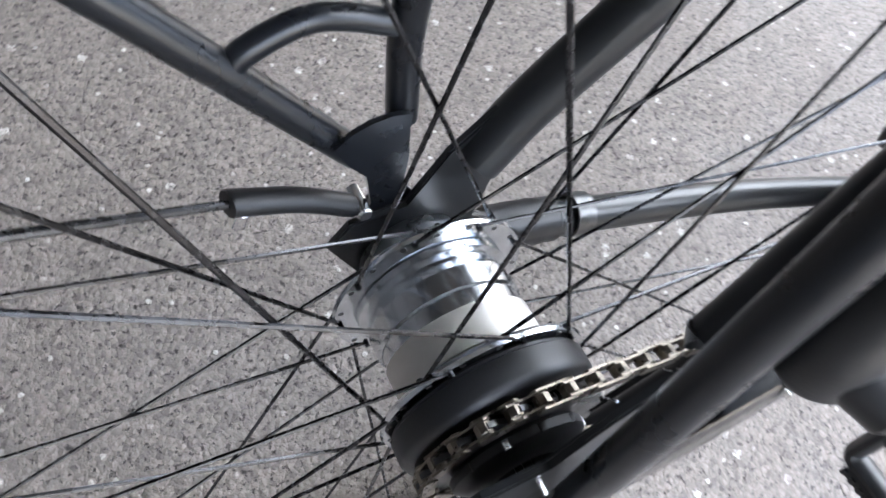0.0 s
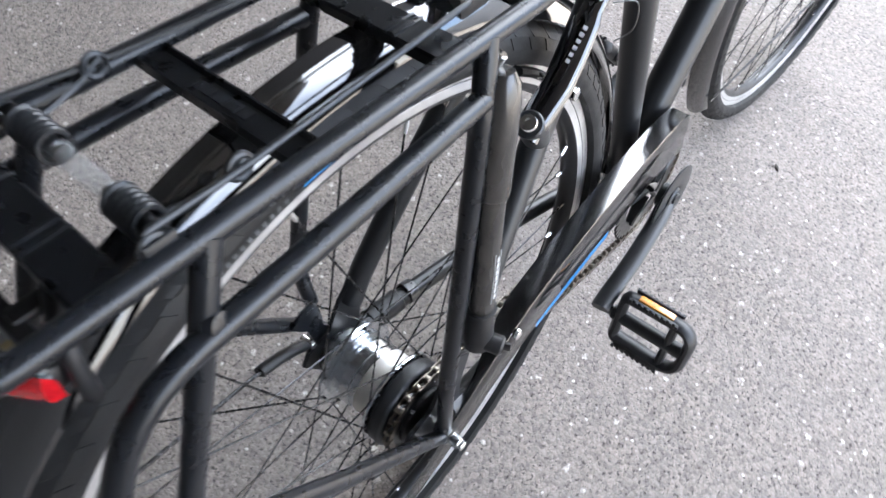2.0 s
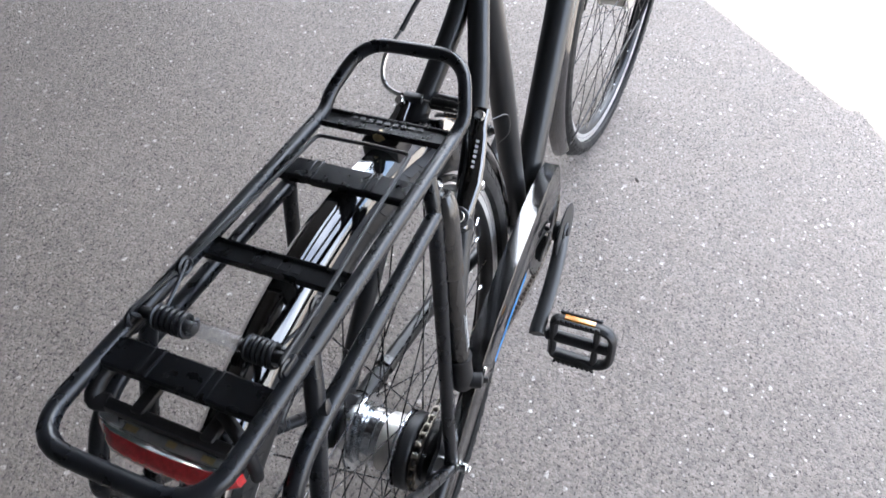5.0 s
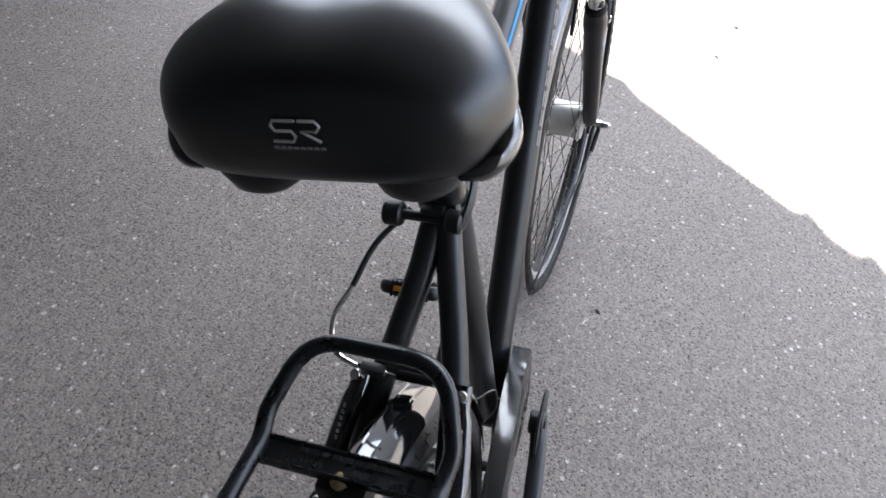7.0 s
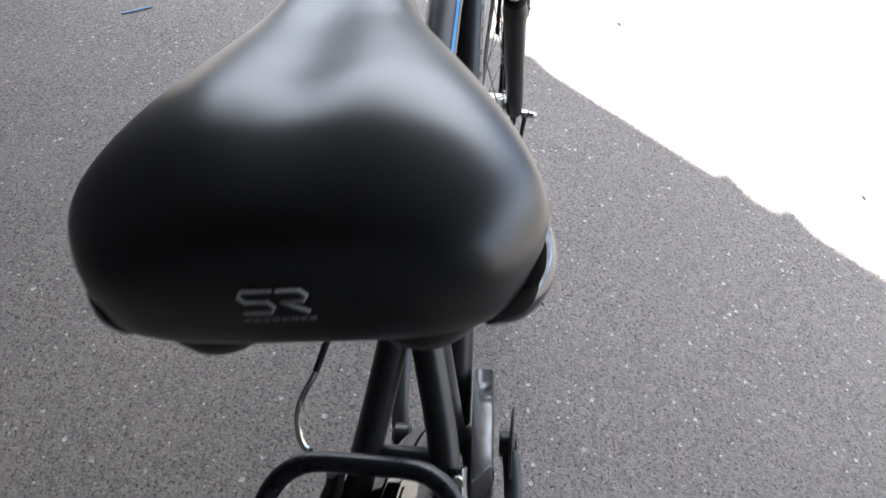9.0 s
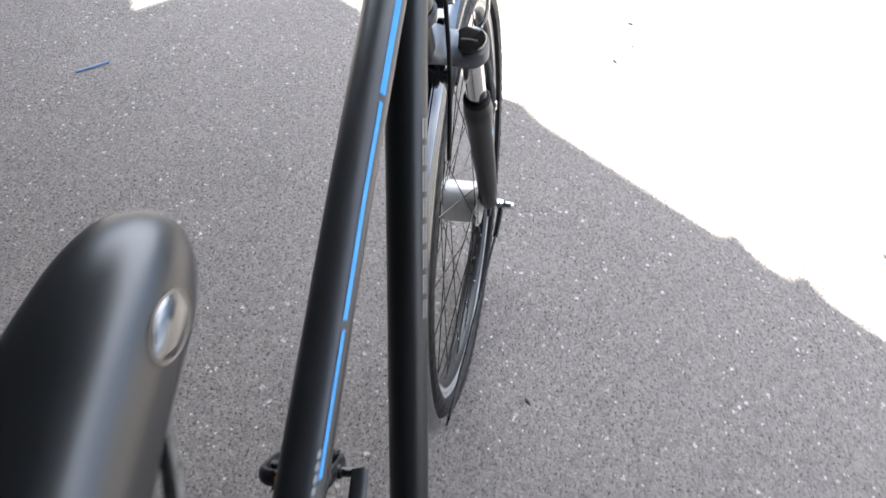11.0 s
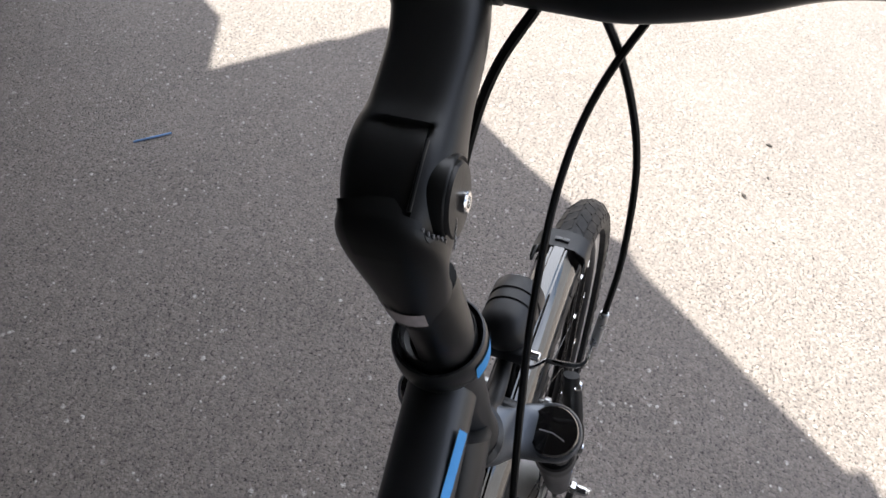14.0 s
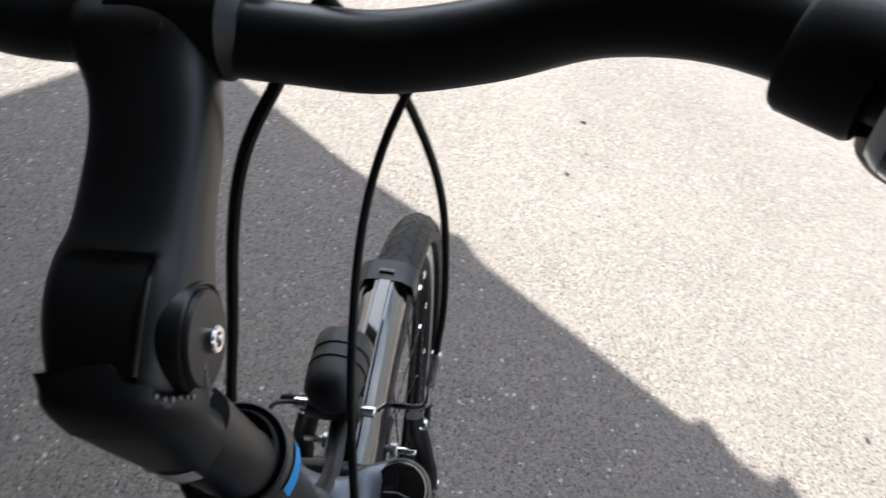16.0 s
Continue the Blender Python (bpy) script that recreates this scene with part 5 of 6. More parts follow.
part("rail_clamp", block(V(0.290, 0, 0.944), (0.045, 0.056, 0.022), 0.004), M_PAINT, saddle)
# mark on the back of the saddle: two rounded loops and a short bar
part("saddle_mark", sweep([V(0.1080 + 0.6 * y * y, y + 0.001, z + 0.004) for y, z in ((-0.001, 0.9925), (0.009, 0.9925), (0.0105, 0.990), (0.009, 0.9875), (0.0015, 0.9875), (0.0, 0.985), (0.0015, 0.9825), (0.0108, 0.9825))], 0.0007, 6), M_PALE, saddle, "grey printed mark")
part("saddle_mark", sweep([V(0.1080 + 0.6 * y * y, y + 0.001, z + 0.004) for y, z in ((-0.0025, 0.9925), (-0.010, 0.9925), (-0.0118, 0.990), (-0.010, 0.9875), (-0.003, 0.9875), (-0.0112, 0.9825))], 0.0007, 6), M_PALE, saddle)
for k in range(8):
    part("saddle_print", block((0.1082, 0.0115 - 0.0031 * k, 0.9832), (0.0008, 0.0021, 0.0011), 0.0), M_GREY, saddle, smooth=False)
bm = lathe([(0, 0.0022), (0.007, 0.0018), (0.0095, 0.0006), (0.0102, 0.0)], V(0, 0, 0), (0, 0, 1), 28)
bm.transform(Matrix.Translation((0.362, -0.0252, 1.006)) @ frame_of(V(1, 0.06, -0.04), V(0, -0.97, 0.22)).to_4x4() @ Matrix.Diagonal((1.35, 0.72, 1, 1)))
part("saddle_badge", bm, M_GLOSS, saddle, "glossy black oval badge")
bm = lathe([(0.0, 0.0004), (0.0112, 0.0004), (0.0112, -0.001)], V(0, 0, 0), (0, 0, 1), 28)
bm.transform(Matrix.Translation((0.362, -0.0249, 1.006)) @ frame_of(V(1, 0.06, -0.04), V(0, -0.97, 0.22)).to_4x4() @ Matrix.Diagonal((1.35, 0.72, 1, 1)))
part("badge_backing", bm, M_GLOSS, saddle)
XF[0] = Matrix.Identity(4)

# ---- headset
headset = part("headset", lathe([(0.0150, 0.0), (0.0205, 0.0), (0.0238, 0.004), (0.0248, 0.010), (0.0246, 0.018), (0.0238, 0.0215), (0.0228, 0.0222), (0.0224, 0.0210), (0.0222, 0.0160), (0.0198, 0.0155), (0.0196, 0.0240), (0.0190, 0.0262), (0.0182, 0.0262), (0.0178, 0.0245), (0.0176, 0.020), (0.0150, 0.019)], HEAD_TOP - HEAD_DIR * 0.006, HEAD_DIR, 48), M_PAINT, bike, "black headset rings")
part("lower_cup", lathe([(0.0150, 0.0), (0.0230, 0.0), (0.0235, 0.008), (0.0200, 0.012), (0.0150, 0.012)], on_axis(0.818), ST_DIR, 32), M_PAINT, headset)
tube_decal("blue_mark", (HEAD_TOP - HEAD_DIR * 0.001, HEAD_TOP + HEAD_DIR * 0.011), (0.0243, 0.0249), -28, 22, 0.0, 1.0, M_BLUE, headset, lift=0.0006)

# ---- steered parts
XF[0] = STEER
UN = lambda p: STEER.inverted() @ p
OFF = 0.031
LEG_Y = 0.053
crown_mid = on_axis(0.792)
FWD = V(0.94, 0, 0.342)
fork = part("fork", loft([(on_axis(z_, off_, y_), FWD * w_, ST_DIR * h_) for z_, off_, y_, w_, h_ in (
    (0.738, OFF, LEG_Y + 0.018, 0.016, 0.010), (0.737, OFF, LEG_Y + 0.006, 0.0225, 0.0135), (0.744, OFF * 0.8, LEG_Y * 0.62, 0.0215, 0.0145), (0.760, 0.014, 0.018, 0.0220, 0.0165), (0.766, 0.010, 0.0, 0.0235, 0.0180),
    (0.760, 0.014, -0.014, 0.0220, 0.0165), (0.744, OFF * 0.8, -LEG_Y * 0.62 + 0.008, 0.0215, 0.0145), (0.737, OFF, -LEG_Y + 0.006, 0.0225, 0.0135), (0.738, OFF, -LEG_Y - 0.006, 0.016, 0.010))], 28, 2.8), M_CROWN, bike, "black suspension fork with a graphite crown")
part("steerer", rod(on_axis(0.76), on_axis(0.822), 0.0150, 24), M_PAINT, fork)
for s in (1, -1):
    y = s * LEG_Y + 0.006
    part("crown_boss", lathe([(0.0, 0), (0.016, 0), (0.0208, 0.004), (0.0222, 0.020), (0.0220, 0.0265), (0.0206, 0.0285), (0.0, 0.0287)], on_axis(0.722, OFF, y), ST_DIR, 32), M_CROWN, fork)
    cap = part("fork_cap", lathe([(0.0, 0.0), (0.0195, 0.0), (0.0198, 0.003), (0.0182, 0.0058), (0.008, 0.0072), (0.0, 0.0075)], on_axis(0.7470, OFF, y), ST_DIR, 32), M_GLOSS, fork, "glossy black adjuster cap")
    for off2, w in ((0.006, 0.8), (-0.006, 0.8)):
        c0 = on_axis(0.7540, OFF, y)
        part("cap_mark", sweep([c0 + V(off2, -0.010, -0.002 - off2 * 0.36), c0 + V(off2 * 0.4, 0.0, 0.0), c0 + V(off2 + 0.003, 0.010, -0.002 - off2 * 0.36)], 0.0005, 6), M_GREY, cap)
    part("stanchion", rod(on_axis(0.60, OFF, y), on_axis(0.725, OFF, y), 0.0132, 24), M_CHROME, fork, "bright chromed stanchion")
    leg = part("fork_leg", lathe([(0.0, 0.0), (0.012, 0.0), (0.0150, 0.012), (0.0158, 0.06), (0.0170, 0.16), (0.0180, 0.245), (0.0195, 0.262), (0.0198, 0.280), (0.0188, 0.284), (0.0186, 0.290), (0.0175, 0.298), (0.0140, 0.298)], on_axis(0.362, OFF, y), ST_DIR, 28), M_PAINT, fork)
    part("wiper_seal", lathe([(0.0136, 0.0), (0.0180, 0.0), (0.0182, 0.004), (0.0165, 0.009), (0.0136, 0.010)], on_axis(0.641, OFF, y), ST_DIR, 28), M_SOFT, leg)
    part("fork_end", block(F_AX + V(0.0, y, 0.004), (0.030, 0.007, 0.046), 0.003), M_PAINT, leg)
    if s < 0:
        tube_decal("blue_mark", (on_axis(0.56, OFF, y), on_axis(0.59, OFF, y)), (0.0172, 0.0175), -20, 60, 0.35, 0.65, M_BLUE, leg, rows=3)
part("fork_arch", sweep(smooth_line([on_axis(0.655, OFF - 0.004, LEG_Y), on_axis(0.72, OFF + 0.004, LEG_Y * 0.75), on_axis(0.745, OFF + 0.006, 0), on_axis(0.72, OFF + 0.004, -LEG_Y * 0.75), on_axis(0.655, OFF - 0.004, -LEG_Y)], 6), 0.0085, 12), M_PAINT, fork)


def front_hub(rim):
    c = F_AX
    shell = part("hub", lathe([(0.0, 0.036), (0.020, 0.036), (0.0355, 0.034), (0.0365, 0.030), (0.0355, 0.027), (0.0350, 0.0), (0.0355, -0.027), (0.0365, -0.030), (0.0355, -0.034), (0.020, -0.036), (0.0, -0.036)], c, (0, -1, 0), 44), M_HUB, rim, "pale silver dynamo hub")
    for y in (-0.029, 0.029):
        part("flange", lathe([(0.030, y - 0.0015), (0.0405, y - 0.0015), (0.0412, y), (0.0405, y + 0.0015), (0.030, y + 0.0015)], c, (0, 1, 0), 44), M_HUB, shell)
    part("axle", rod(c + V(0, 0.088, 0), c + V(0, -0.088, 0), 0.0045), M_CHROME, rim)
    for s in (1, -1):
        bm = hexnut(c + V(0, s * 0.060, 0), (0, s, 0), 0.0150, 0.010)
        nut = part("axle_nut", bm, M_CHROME, rim)
        part("nut_cap", lathe([(0, 0), (0.0060, 0), (0.0066, 0.004), (0.0060, 0.014), (0.003, 0.017), (0, 0.017)], c + V(0, s * 0.070, 0), (0, s, 0), 16), M_ALU, nut)
    part("connector", block(c + V(-0.022, 0.046, 0.012), (0.020, 0.014, 0.016), 0.003), M_PLASTIC, rim)
    return shell


front_wheel = wheel(F_AX, 0.0375, 0.029, radians(3), front_hub, "front wheel with silver brake track and black spokes")
f_fender = fender(F_AX, 82, 212, "glossy black plastic front fender", 0.384, 70)
part("fender_tip", lathe([(0.3785, -0.0262), (0.3825, -0.0240), (0.3872, -0.015), (0.3885, 0.0), (0.3872, 0.015), (0.3825, 0.0240), (0.3785, 0.0262), (0.3690, 0.0275), (0.3620, 0.0275), (0.3620, 0.0245), (0.3700, 0.0235), (0.3780, 0.018), (0.3800, 0), (0.3780, -0.018), (0.3700, -0.0235), (0.3620, -0.0245), (0.3620, -0.0275), (0.3690, -0.0275)],
                         F_AX, (0, -1, 0), 8, arc=(radians(79), radians(83)), close_profile=True), M_PLASTIC, f_fender, "dark fender end clip")
part("tip_slot", block(ring_point(F_AX, 0.3890, radians(81.5), 0), (0.005, 0.014, 0.003), 0.001), M_DARKSTEEL, f_fender)
for s in (1, -1):
    top_, mid_ = F_AX + V(0.0, s * 0.066, -0.010), F_AX + V(-0.032, s * 0.062, -0.040)
    end_ = ring_point(F_AX, 0.372, radians(206), s * 0.027)
    st = part("fender_stay", sweep([mid_, end_], 0.0022, 8), M_DARKSTEEL, f_fender, "thin steel fender stay")
    part("stay_clip", sweep(smooth_line([top_, top_.lerp(mid_, 0.5) + V(0.003, 0, 0), mid_, mid_ + (end_ - mid_).normalized() * 0.004], 4), 0.0046, 12, flat=0.8), M_PLASTIC, st, "black plastic stay clip")
    part("clip_bolt", rod(top_ + V(0.003, -s * 0.004, 0.004), top_ + V(0.003, s * 0.009, 0.004), 0.0038, 10), M_CHROME, st)
for s in (1, -1):
    b = on_axis(0.612, OFF + 0.014, s * 0.041)
    t = V(1.058, s * 0.040, 0.698)
    arm = v_brake(b, t, s, "black alloy rim brake arm", ring_point(F_AX, 0.315 * WHEEL, math.atan2(b.z - F_AX.z, b.x - F_AX.x) - 0.06, s * 0.0185))
    if s < 0:
        nood = smooth_line([UN(V(1.064, 0.034, 0.708)), UN(V(1.067, -0.006, 0.707)), UN(V(1.056, -0.044, 0.722)), UN(V(1.044, -0.062, 0.748)), UN(V(1.046, -0.066, 0.776))], 6)
        part("noodle", sweep(nood, 0.0026, 10), M_CHROME, arm, "bent bright cable guide")
        part("ferrule", rod(UN(V(1.046, -0.066, 0.774)), UN(V(1.055, -0.070, 0.806)), 0.0040, 12), M_SATIN, arm)
        FERRULE = UN(V(1.055, -0.070, 0.806))
        part("boot", lathe([(0.0022, 0), (0.0042, 0.003), (0.0036, 0.008), (0.0042, 0.012), (0.0034, 0.018), (0.0040, 0.022), (0.0022, 0.03)], UN(V(1.064, 0.034, 0.708)), (0, 1, 0), 12), M_SOFT, arm)

# ---- front lamp on the crown
LC, LD = V(1.038, 0.010, 0.797), V(0.97, 0, -0.10).normalized()
flamp = part("front_lamp", lathe([(r_ * 0.93, h_ * 0.93) for r_, h_ in ((0.0, -0.032), (0.006, -0.0315), (0.012, -0.0295), (0.0170, -0.026), (0.0205, -0.021), (0.0222, -0.014), (0.0228, -0.004), (0.0216, -0.003), (0.0216, 0.0), (0.0230, 0.001), (0.0232, 0.009), (0.0220, 0.010), (0.0220, 0.013), (0.0234, 0.014), (0.0236, 0.028), (0.0215, 0.031), (0.0, 0.031))], LC, LD, 36), M_PLASTIC, bike, "black round front lamp on the fork crown")
part("lens", lathe([(0.0, 0.0325), (0.011, 0.0320), (0.0208, 0.0284), (0.0208, 0.027), (0.0, 0.027)], LC, LD, 32), M_CLEAR, flamp, "clear front lens")
part("lamp_bracket", sweep(smooth_line([on_axis(0.79, 0.020, 0.0), V(0.975, 0.0, 0.778), V(1.010, 0.004, 0.774), LC - V(0, 0, 0.020)], 5), 0.0062, 10, flat=0.5), M_PLASTIC, flamp)
part("bracket_screw", rod(V(1.018, 0.038, 0.784), V(1.018, -0.022, 0.784), 0.0042, 12), M_CHROME, flamp)
part("bracket_arm", block(V(1.018, 0.008, 0.784), (0.018, 0.040, 0.014), 0.003), M_PLASTIC, flamp)
part("lamp_wire", sweep(smooth_line([LC + V(-0.020, 0.022, -0.012), LC + V(-0.030, 0.040, -0.004), LC + V(-0.050, 0.038, -0.022), on_axis(0.76, 0.010, 0.030)], 6), 0.0018, 6), M_PLASTIC, flamp)

# ---- stem
PIV = V(0.881, 0.010, 1.062)
stem = part("stem", sweep(smooth_line([HEAD_TOP + HEAD_DIR * 0.002, V(0.886, 0.001, 0.982), V(0.8805, 0.0035, 1.010), V(0.8795, 0.0055, 1.020)], 5), 0.0148, 28), M_STEM, bike, "black adjustable handlebar stem")
XF[0] = Matrix.Identity(4)
ARM_U = V(0.859, 0.038, 0.510).normalized()
ARM_D = V(-0.511, 0, 0.860).normalized()


def arm_recess(p):
    """The sunk panel on the back of the hinge."""
    q = p - PIV
    along_, across, deep = q.dot(ARM_U), p.y, q.dot(ARM_D)
    if deep < 0.004:
        return p
    edge = lambda v, lo, hi: max(0.0, min(1.0, (v - lo) / 0.0012)) * max(0.0, min(1.0, (hi - v) / 0.0012))
    return p - ARM_D * 0.0022 * edge(along_, -0.030, 0.0265) * edge(across, -0.0020, 0.0600) * max(0.0, min(1.0, (0.024 - across) / 0.010))


arm_secs = [(-0.0225, 0.004, 0.018, 0.007), (-0.0195, -0.004, 0.023, 0.0140), (-0.013, -0.0095, 0.0262, 0.0200), (-0.005, -0.0118, 0.0295, 0.0228), (0.006, -0.0124, 0.0322, 0.0238), (0.017, -0.0122, 0.0332, 0.0228), (0.027, -0.0110, 0.0326, 0.0200), (0.035, -0.0102, 0.0306, 0.0180),
            (0.046, -0.0096, 0.0298, 0.0168), (0.063, -0.0096, 0.0297, 0.0160), (0.078, -0.0085, 0.0320, 0.0160), (0.089, -0.0068, 0.0375, 0.0165), (0.099, -0.0060, 0.0420, 0.0170), (0.107, -0.0060, 0.0425, 0.0150)]
part("stem_arm", loft([(V(PIV.x, 0, PIV.z) + ARM_U * s_ - V(0, ARM_U.y * s_, 0) + V(0, (y0_ + y1_) / 2, 0), V(0, (y1_ - y0_) / 2, 0), ARM_D * d_) for s_, y0_, y1_, d_ in arm_secs], 88, 2.5, 8, arm_recess), M_STEM, stem)
# lower half of the hinge: a cup that rises from the round stem to an uneven lip on the arm
LIP = ((0, -0.004), (40, -0.007), (60, -0.0075), (75, -0.0072), (84, -0.0062), (96, -0.0045), (107, -0.0040), (112, -0.006), (117, -0.0088), (134, -0.0093), (139, -0.0130), (146, -0.0155), (155, -0.0130), (165, -0.0105), (183, -0.004), (360, -0.004))


def cup_point(th, u, proud=0.0):
    """A point of the cup: th round the arm (0: left, 90: back), u from the stem (0) to the lip (1)."""
    c_, s_ = math.cos(radians(th)), math.sin(radians(th))
    soft_ = lambda v: math.copysign(abs(v) ** 0.87, v)
    e_ = V(0, soft_(c_) * ((0.0262 if c_ < 0 else 0.0165) + proud), 0) + ARM_D * soft_(s_) * (0.0252 + proud)
    mid_ = V(PIV.x, 0.0125, PIV.z)
    i = max(k for k in range(len(LIP) - 1) if LIP[k][0] <= th)
    (t0_, l0_), (t1_, l1_) = LIP[i], LIP[i + 1]
    lip_ = l0_ + (l1_ - l0_) * (th - t0_) / (t1_ - t0_)
    up_ = V(ARM_U.x, 0, ARM_U.z).normalized()
    if u > 0.6:
        f_ = (u - 0.6) / 0.4
        return mid_ + e_ * (1 + 0.13 * f_ * math.exp(-((th - 58) / 14) ** 2)) + up_ * (-0.012 + (lip_ + 0.012) * f_)
    f_ = u / 0.6
    p3 = mid_ + e_ - up_ * 0.012
    p0 = V(0.8803, 0.0040, 1.006) + V(-s_, c_, 0) * (0.0155 + proud)
    p1, p2 = p0 + V(-0.10, 0.12, 1) * 0.016, p3 - up_ * 0.012
    return p0 * (1 - f_) ** 3 + p1 * (3 * f_ * (1 - f_) ** 2) + p2 * (3 * f_ * f_ * (1 - f_)) + p3 * f_ ** 3


def cup_sheet(th0, th1, u0, u1, n, rows, proud, closed):
    bm = bmesh.new()
    grid = [[bm.verts.new(cup_point((th0 + (th1 - th0) * k / n) % 360, u0 + (u1 - u0) * i / rows, proud)) for k in range(n if closed else n + 1)] for i in range(rows + 1)]
    for a, b in zip(grid, grid[1:]):
        for k in range(n):
            j = (k + 1) % len(a)
            bm.faces.new((a[k], a[j], b[j], b[k]))
    return bm


bm = cup_sheet(0, 360, 0.0, 1.0, 120, 26, 0.0, True)
n_out = len(bm.verts)
inside = cup_sheet(0, 360, 0.0, 1.0, 120, 26, -0.0020, True)
tmp = bpy.data.meshes.new("tmp")
inside.to_mesh(tmp)
inside.free()
bm.from_mesh(tmp)
bpy.data.meshes.remove(tmp)
bm.verts.ensure_lookup_table()
for k in range(120):
    j = (k + 1) % 120
    bm.faces.new([bm.verts[i] for i in (n_out - 120 + k, n_out - 120 + j, 2 * n_out - 120 + j, 2 * n_out - 120 + k)])
bmesh.ops.recalc_face_normals(bm, faces=bm.faces[:])
part("hinge_cup", bm, M_STEM, stem)
XF[0] = STEER
part("bar_clamp", rod(V(0.972, 0.042, 1.116), V(0.972, -0.003, 1.116), 0.0170, 28, 0.005), M_STEM, stem)
part("clamp_face", block(V(0.986, 0.014, 1.117), (0.016, 0.042, 0.032), 0.005), M_STEM, stem)
part("clamp_screw", rod(V(0.985, -0.002, 1.128), V(0.985, -0.002, 1.136), 0.004, 12), M_DARKSTEEL, stem)
XF[0] = Matrix.Identity(4)
disc = part("pivot_cover", lathe([(0.0, -0.004), (0.0150, -0.004), (0.0150, 0.0008), (0.0140, 0.0024), (0.0060, 0.0034), (0.0, 0.0034)], PIV + V(0.003, -0.0218, 0.0045), V(0.0, -1, 0.04), 40), M_PLASTIC, stem, "black round pivot cover")
part("cover_rim", lathe([(0.0154, -0.006), (0.0174, -0.006), (0.0172, 0.0002), (0.0164, 0.0012), (0.0154, 0.0002)], PIV + V(0.003, -0.0218, 0.0045), V(0, -1, 0.04), 40, close_profile=True), M_STEM, stem)
part("pivot_bolt", lathe([(0.0, 0.001), (0.0024, 0.001), (0.0024, 0.0024), (0.0038, 0.0024), (0.0043, 0.0018), (0.0043, 0.0), (0.0, 0.0)], PIV + V(0.003, -0.0250, 0.0045), V(0, -1, 0.04), 20), M_CHROME, stem, "steel hex bolt")
part("panel_ridge", sweep(smooth_line([V(PIV.x, -0.0026, PIV.z) + ARM_U * 0.020 + ARM_D * 0.0198, V(PIV.x, -0.0024, PIV.z) + ARM_U * 0.010 + ARM_D * 0.0212, V(PIV.x, -0.0016, PIV.z) - ARM_U * 0.007 + ARM_D * 0.0208], 6), 0.0009, 8), M_STEM, stem)
part("cup_tongue", cup_sheet(70, 115, 0.40, 0.985, 24, 12, 0.0016, False), M_STEM, stem)
for k in range(6):
    for u_ in (0.66, 0.74):
        part("angle_mark", block(cup_point(137 + 6 * k, u_ - 0.02 * abs(k - 2), 0.0003), (0.0008, 0.0006, 0.0014), 0.0), M_GREY, stem, smooth=False)
part("tape_strip", cup_sheet(28, 120, 0.045, 0.125, 24, 2, 0.0007, False), M_TAPE, stem, "silver tape strip")
m = Matrix.Translation(PIV + V(-0.0065, -0.0249, -0.003)) @ frame_of(V(0.25, 0, 0.97), V(0, -1, 0)).to_4x4()
writing("12-13 N.m", 0.0030, m, M_GREY, disc)
m = Matrix.Translation(V(PIV.x, 0.0125, PIV.z) + ARM_U * 0.012 + ARM_D * 0.0208) @ frame_of(V(0.0, -1, 0), ARM_D).to_4x4()
writing("22Nm", 0.0042, m, M_EMBOSS, stem)

m = Matrix.Translation(V(PIV.x, 0.003, PIV.z) + ARM_U * 0.096 + ARM_D * 0.0172) @ frame_of(V(0.0, -1, 0), ARM_D).to_4x4()
writing("5Nm", 0.0048, m, M_EMBOSS, stem)

# ---- handlebar
XF[0] = STEER
BAR_R = [V(0.968, 0, 1.117), V(0.967, -0.035, 1.117), V(0.966, -0.062, 1.118), V(0.968, -0.095, 1.125), V(0.970, -0.130, 1.137), V(0.959, -0.168, 1.144), V(0.926, -0.210, 1.146), V(0.870, -0.255, 1.146), V(0.815, -0.300, 1.142)]
BAR_R = [p + V(0.004, 0.014, -0.004) for p in BAR_R]
bar_pts = [V(p.x, 0.028 - p.y, p.z) for p in BAR_R[:0:-1]] + BAR_R
bar = part("handlebar", sweep(smooth_line(bar_pts, 6), 0.0132, 20), M_PAINT, bike, "black swept handlebar with rubber grips")
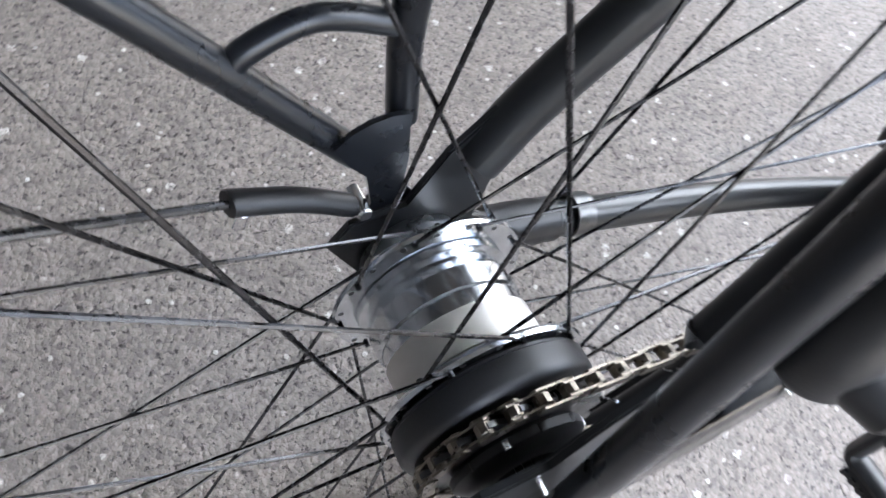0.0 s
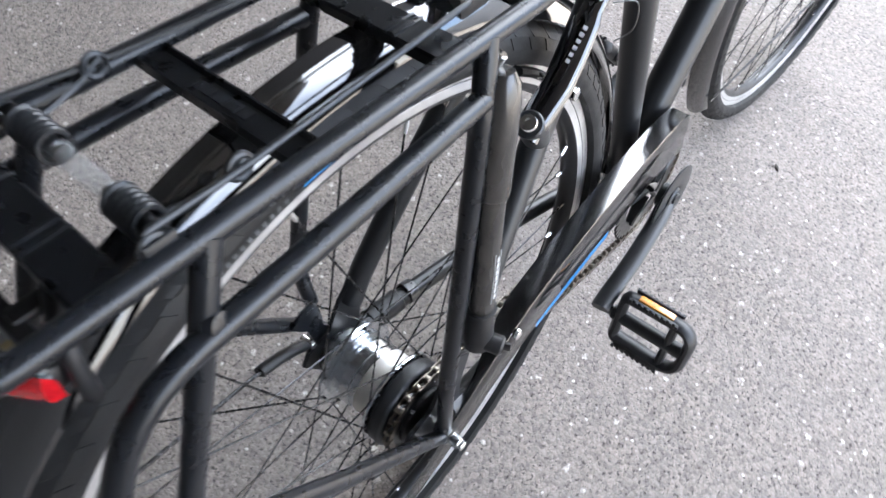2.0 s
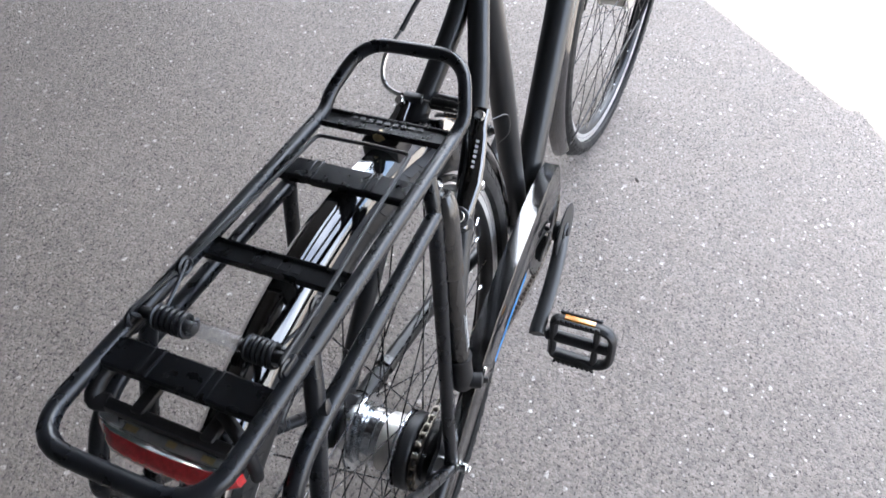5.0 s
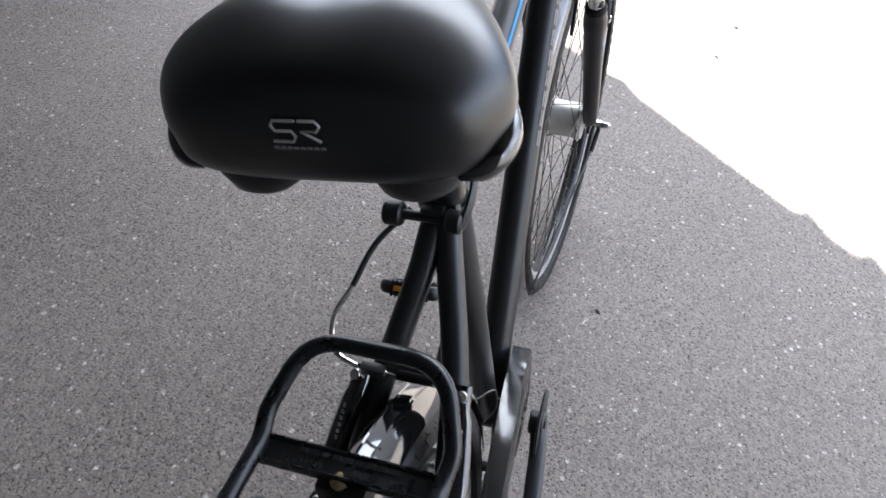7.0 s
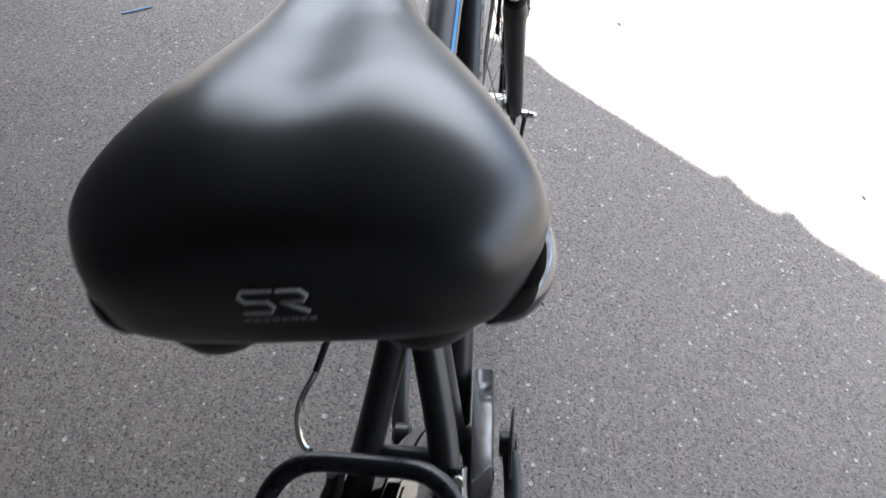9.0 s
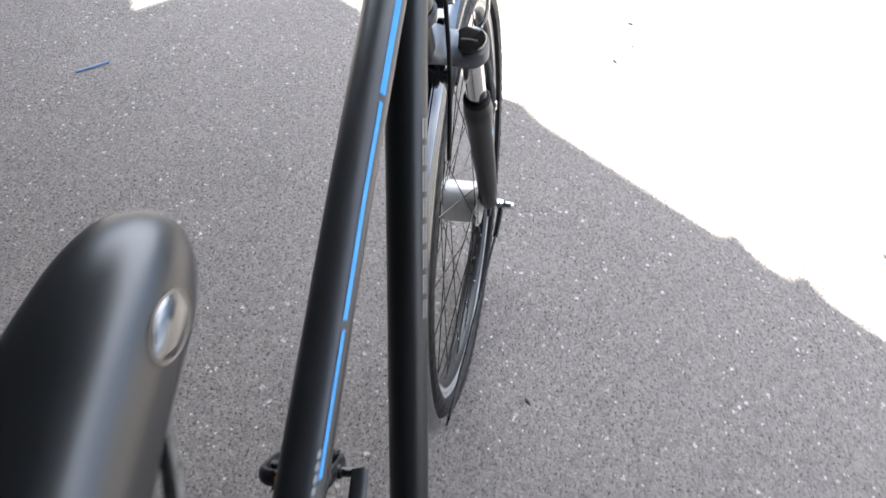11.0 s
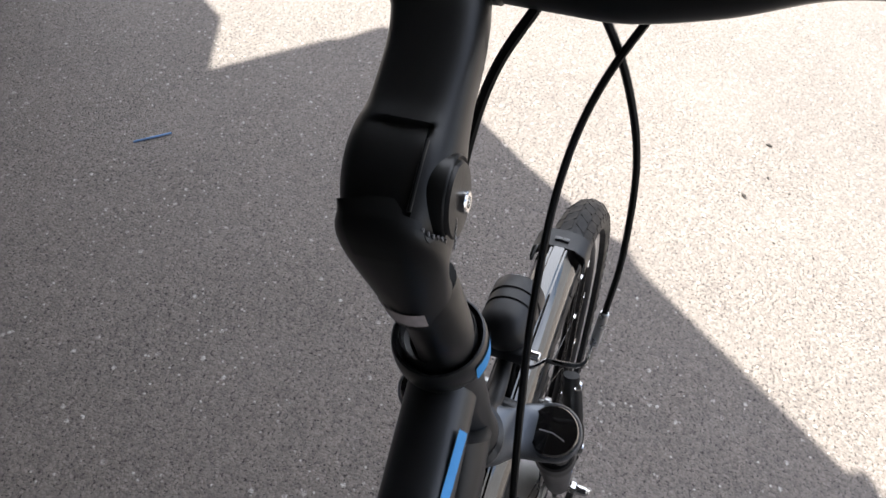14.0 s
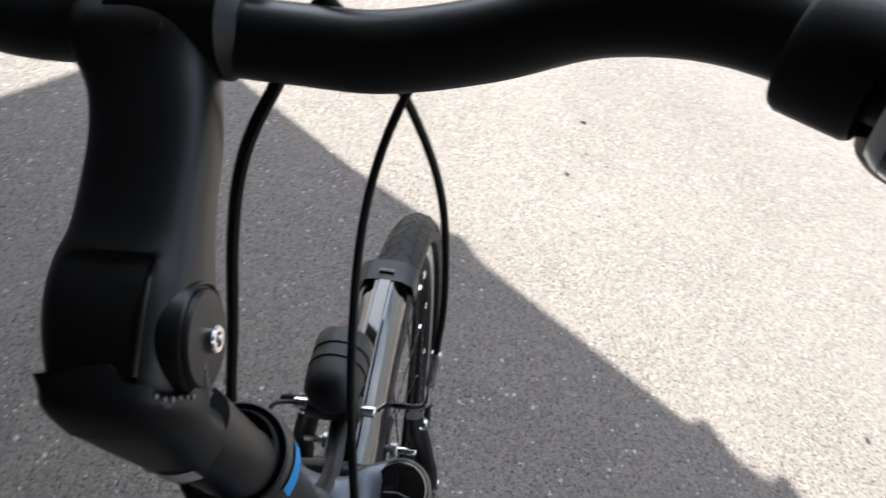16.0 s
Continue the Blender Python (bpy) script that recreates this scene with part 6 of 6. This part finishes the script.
for s in (1, -1):
    g = [V(p.x, p.y if s < 0 else 0.028 - p.y, p.z) for p in BAR_R]
    part("grip", sweep(smooth_line([g[6], g[7], g[8]], 8), 0.0172, 18), M_SOFT, bar, "black rubber grip")
    d = (g[6] - g[5]).normalized()
    lv = part("brake_clamp", lathe([(0.0135, 0.0), (0.0176, 0.0), (0.0185, 0.002), (0.0185, 0.020), (0.0176, 0.022), (0.0135, 0.022)], g[5].lerp(g[6], 0.36) - d * 0.004, d, 32), M_PLASTIC, bar)
    part("lever_body", block(g[5].lerp(g[6], 0.45) + V(0.024, 0, -0.006), (0.030, 0.026, 0.018), 0.006), M_PLASTIC, lv)
    part("brake_lever", sweep(smooth_line([g[5].lerp(g[6], 0.45) + V(0.034, 0, -0.008), g[6] + V(0.044, s * 0.012, -0.012), g[7] + V(0.048, s * 0.012, -0.014), g[8] + V(0.050, s * 0.004, -0.012)], 5), 0.0075, 10, flat=0.6), M_PLASTIC, lv)
    shifter = part("shift_body", lathe([(0.0135, 0.0), (0.0190, 0.0), (0.0222, 0.0045), (0.0236, 0.012), (0.0236, 0.034), (0.0205, 0.040), (0.0135, 0.040)], g[5].lerp(g[6], 0.36) + d * 0.0245, d, 36), M_GLOSS, lv, "glossy black round shifter")
    # silver ring stands in for sunlight on the shifter's black rim
    part("shift_rim_glint", lathe([(0.0192, -0.0010), (0.0212, 0.0018), (0.0220, 0.0038), (0.0206, 0.0030), (0.0192, 0.0004)], g[5].lerp(g[6], 0.36) + d * 0.0245, d, 36, close_profile=True), M_SATIN, shifter)
    out_ = V(-0.45, 0, -0.89)
    part("lever_bracket", loft([(g[5].lerp(g[6], 0.36) + d * e_ + out_ * o_, V(0.86, 0, -0.45) * w_, out_ * h_) for e_, o_, w_, h_ in ((0.017, 0.012, 0.006, 0.004), (0.0185, 0.013, 0.009, 0.0085), (0.024, 0.015, 0.011, 0.0095), (0.028, 0.016, 0.010, 0.0085))], 20, 3.5), M_PLASTIC, lv)

# ---- cables in front of the bars
XF[0] = Matrix.Identity(4)
part("brake_cable", sweep(smooth_line([V(1.055, -0.070, 0.806), V(1.066, -0.075, 0.860), V(1.076, -0.073, 0.935), V(1.076, -0.060, 0.995), V(1.070, -0.040, 1.045), V(1.058, -0.012, 1.090), V(1.040, 0.030, 1.130), V(1.010, 0.090, 1.160), V(0.985, 0.150, 1.165)], 8), 0.0026, 8), M_SOFT, bike, "black brake cable arching up to the bars")
part("shift_cable", sweep(smooth_line([V(0.840, -0.034, 0.690), V(0.885, -0.036, 0.770), V(0.925, -0.032, 0.850), V(0.975, -0.028, 0.905), V(1.030, -0.030, 0.955), V(1.066, -0.044, 1.000), V(1.072, -0.075, 1.060), V(1.050, -0.110, 1.110), V(1.000, -0.150, 1.150)], 8), 0.0026, 8), M_SOFT, bike, "black gear cable running beside the head tube")
part("brake_cable", sweep(smooth_line([V(0.922, 0.016, 0.905), V(0.934, 0.021, 0.935), V(0.946, 0.014, 0.980), V(0.955, 0.004, 1.035), V(0.959, -0.007, 1.072), V(0.964, -0.022, 1.099), V(0.980, -0.045, 1.130), V(0.992, -0.090, 1.155), V(0.985, -0.130, 1.160)], 8), 0.0026, 8), M_SOFT, bike, "black brake cable behind the stem")

# ---- small things on the ground
M_BIT = mat("dark_dry_leaf", (0.03, 0.024, 0.018), 0.8, noise_scale=300, noise_amt=0.4, bump=0.3, bump_scale=600)


def crumb(x, y, size, turn):
    bm = bmesh.new()
    bmesh.ops.create_icosphere(bm, subdivisions=1, radius=1)
    for v in bm.verts:
        v.co = Vector((v.co.x * (1 + 0.3 * math.sin(7 * v.co.y + turn)), v.co.y * 0.55, v.co.z * 0.30))
    bm.transform(pose(x, y, size * 0.26, 0, 0, turn) @ Matrix.Diagonal((size, size, size, 1)))
    ob = part("leaf_crumb", bm, M_BIT, smooth=False)
    return tagged(ob, "small dark dry leaf crumb on asphalt", "leaf crumb", group="crumbs on the asphalt")


for x_, y_, size_, turn_ in ((2.240, -0.430, 0.010, 30), (2.492, -0.497, 0.010, 80), (2.344, -0.495, 0.007, 10), (2.304, -0.553, 0.006, 140), (2.096, -0.510, 0.005, 60), (2.085, -0.610, 0.005, 20),
                             (2.115, -0.440, 0.004, 100), (0.968, -0.190, 0.008, 45), (1.540, -1.079, 0.009, 15)):
    crumb(x_, y_, size_, turn_)

a, b = V(1.753, 1.067, 0.003), V(1.820, 1.004, 0.003)
tagged(part("drinking_straw", rod(a, b, 0.0024, 8), M_STRAW), "thin blue plastic straw lying on asphalt", "straw")
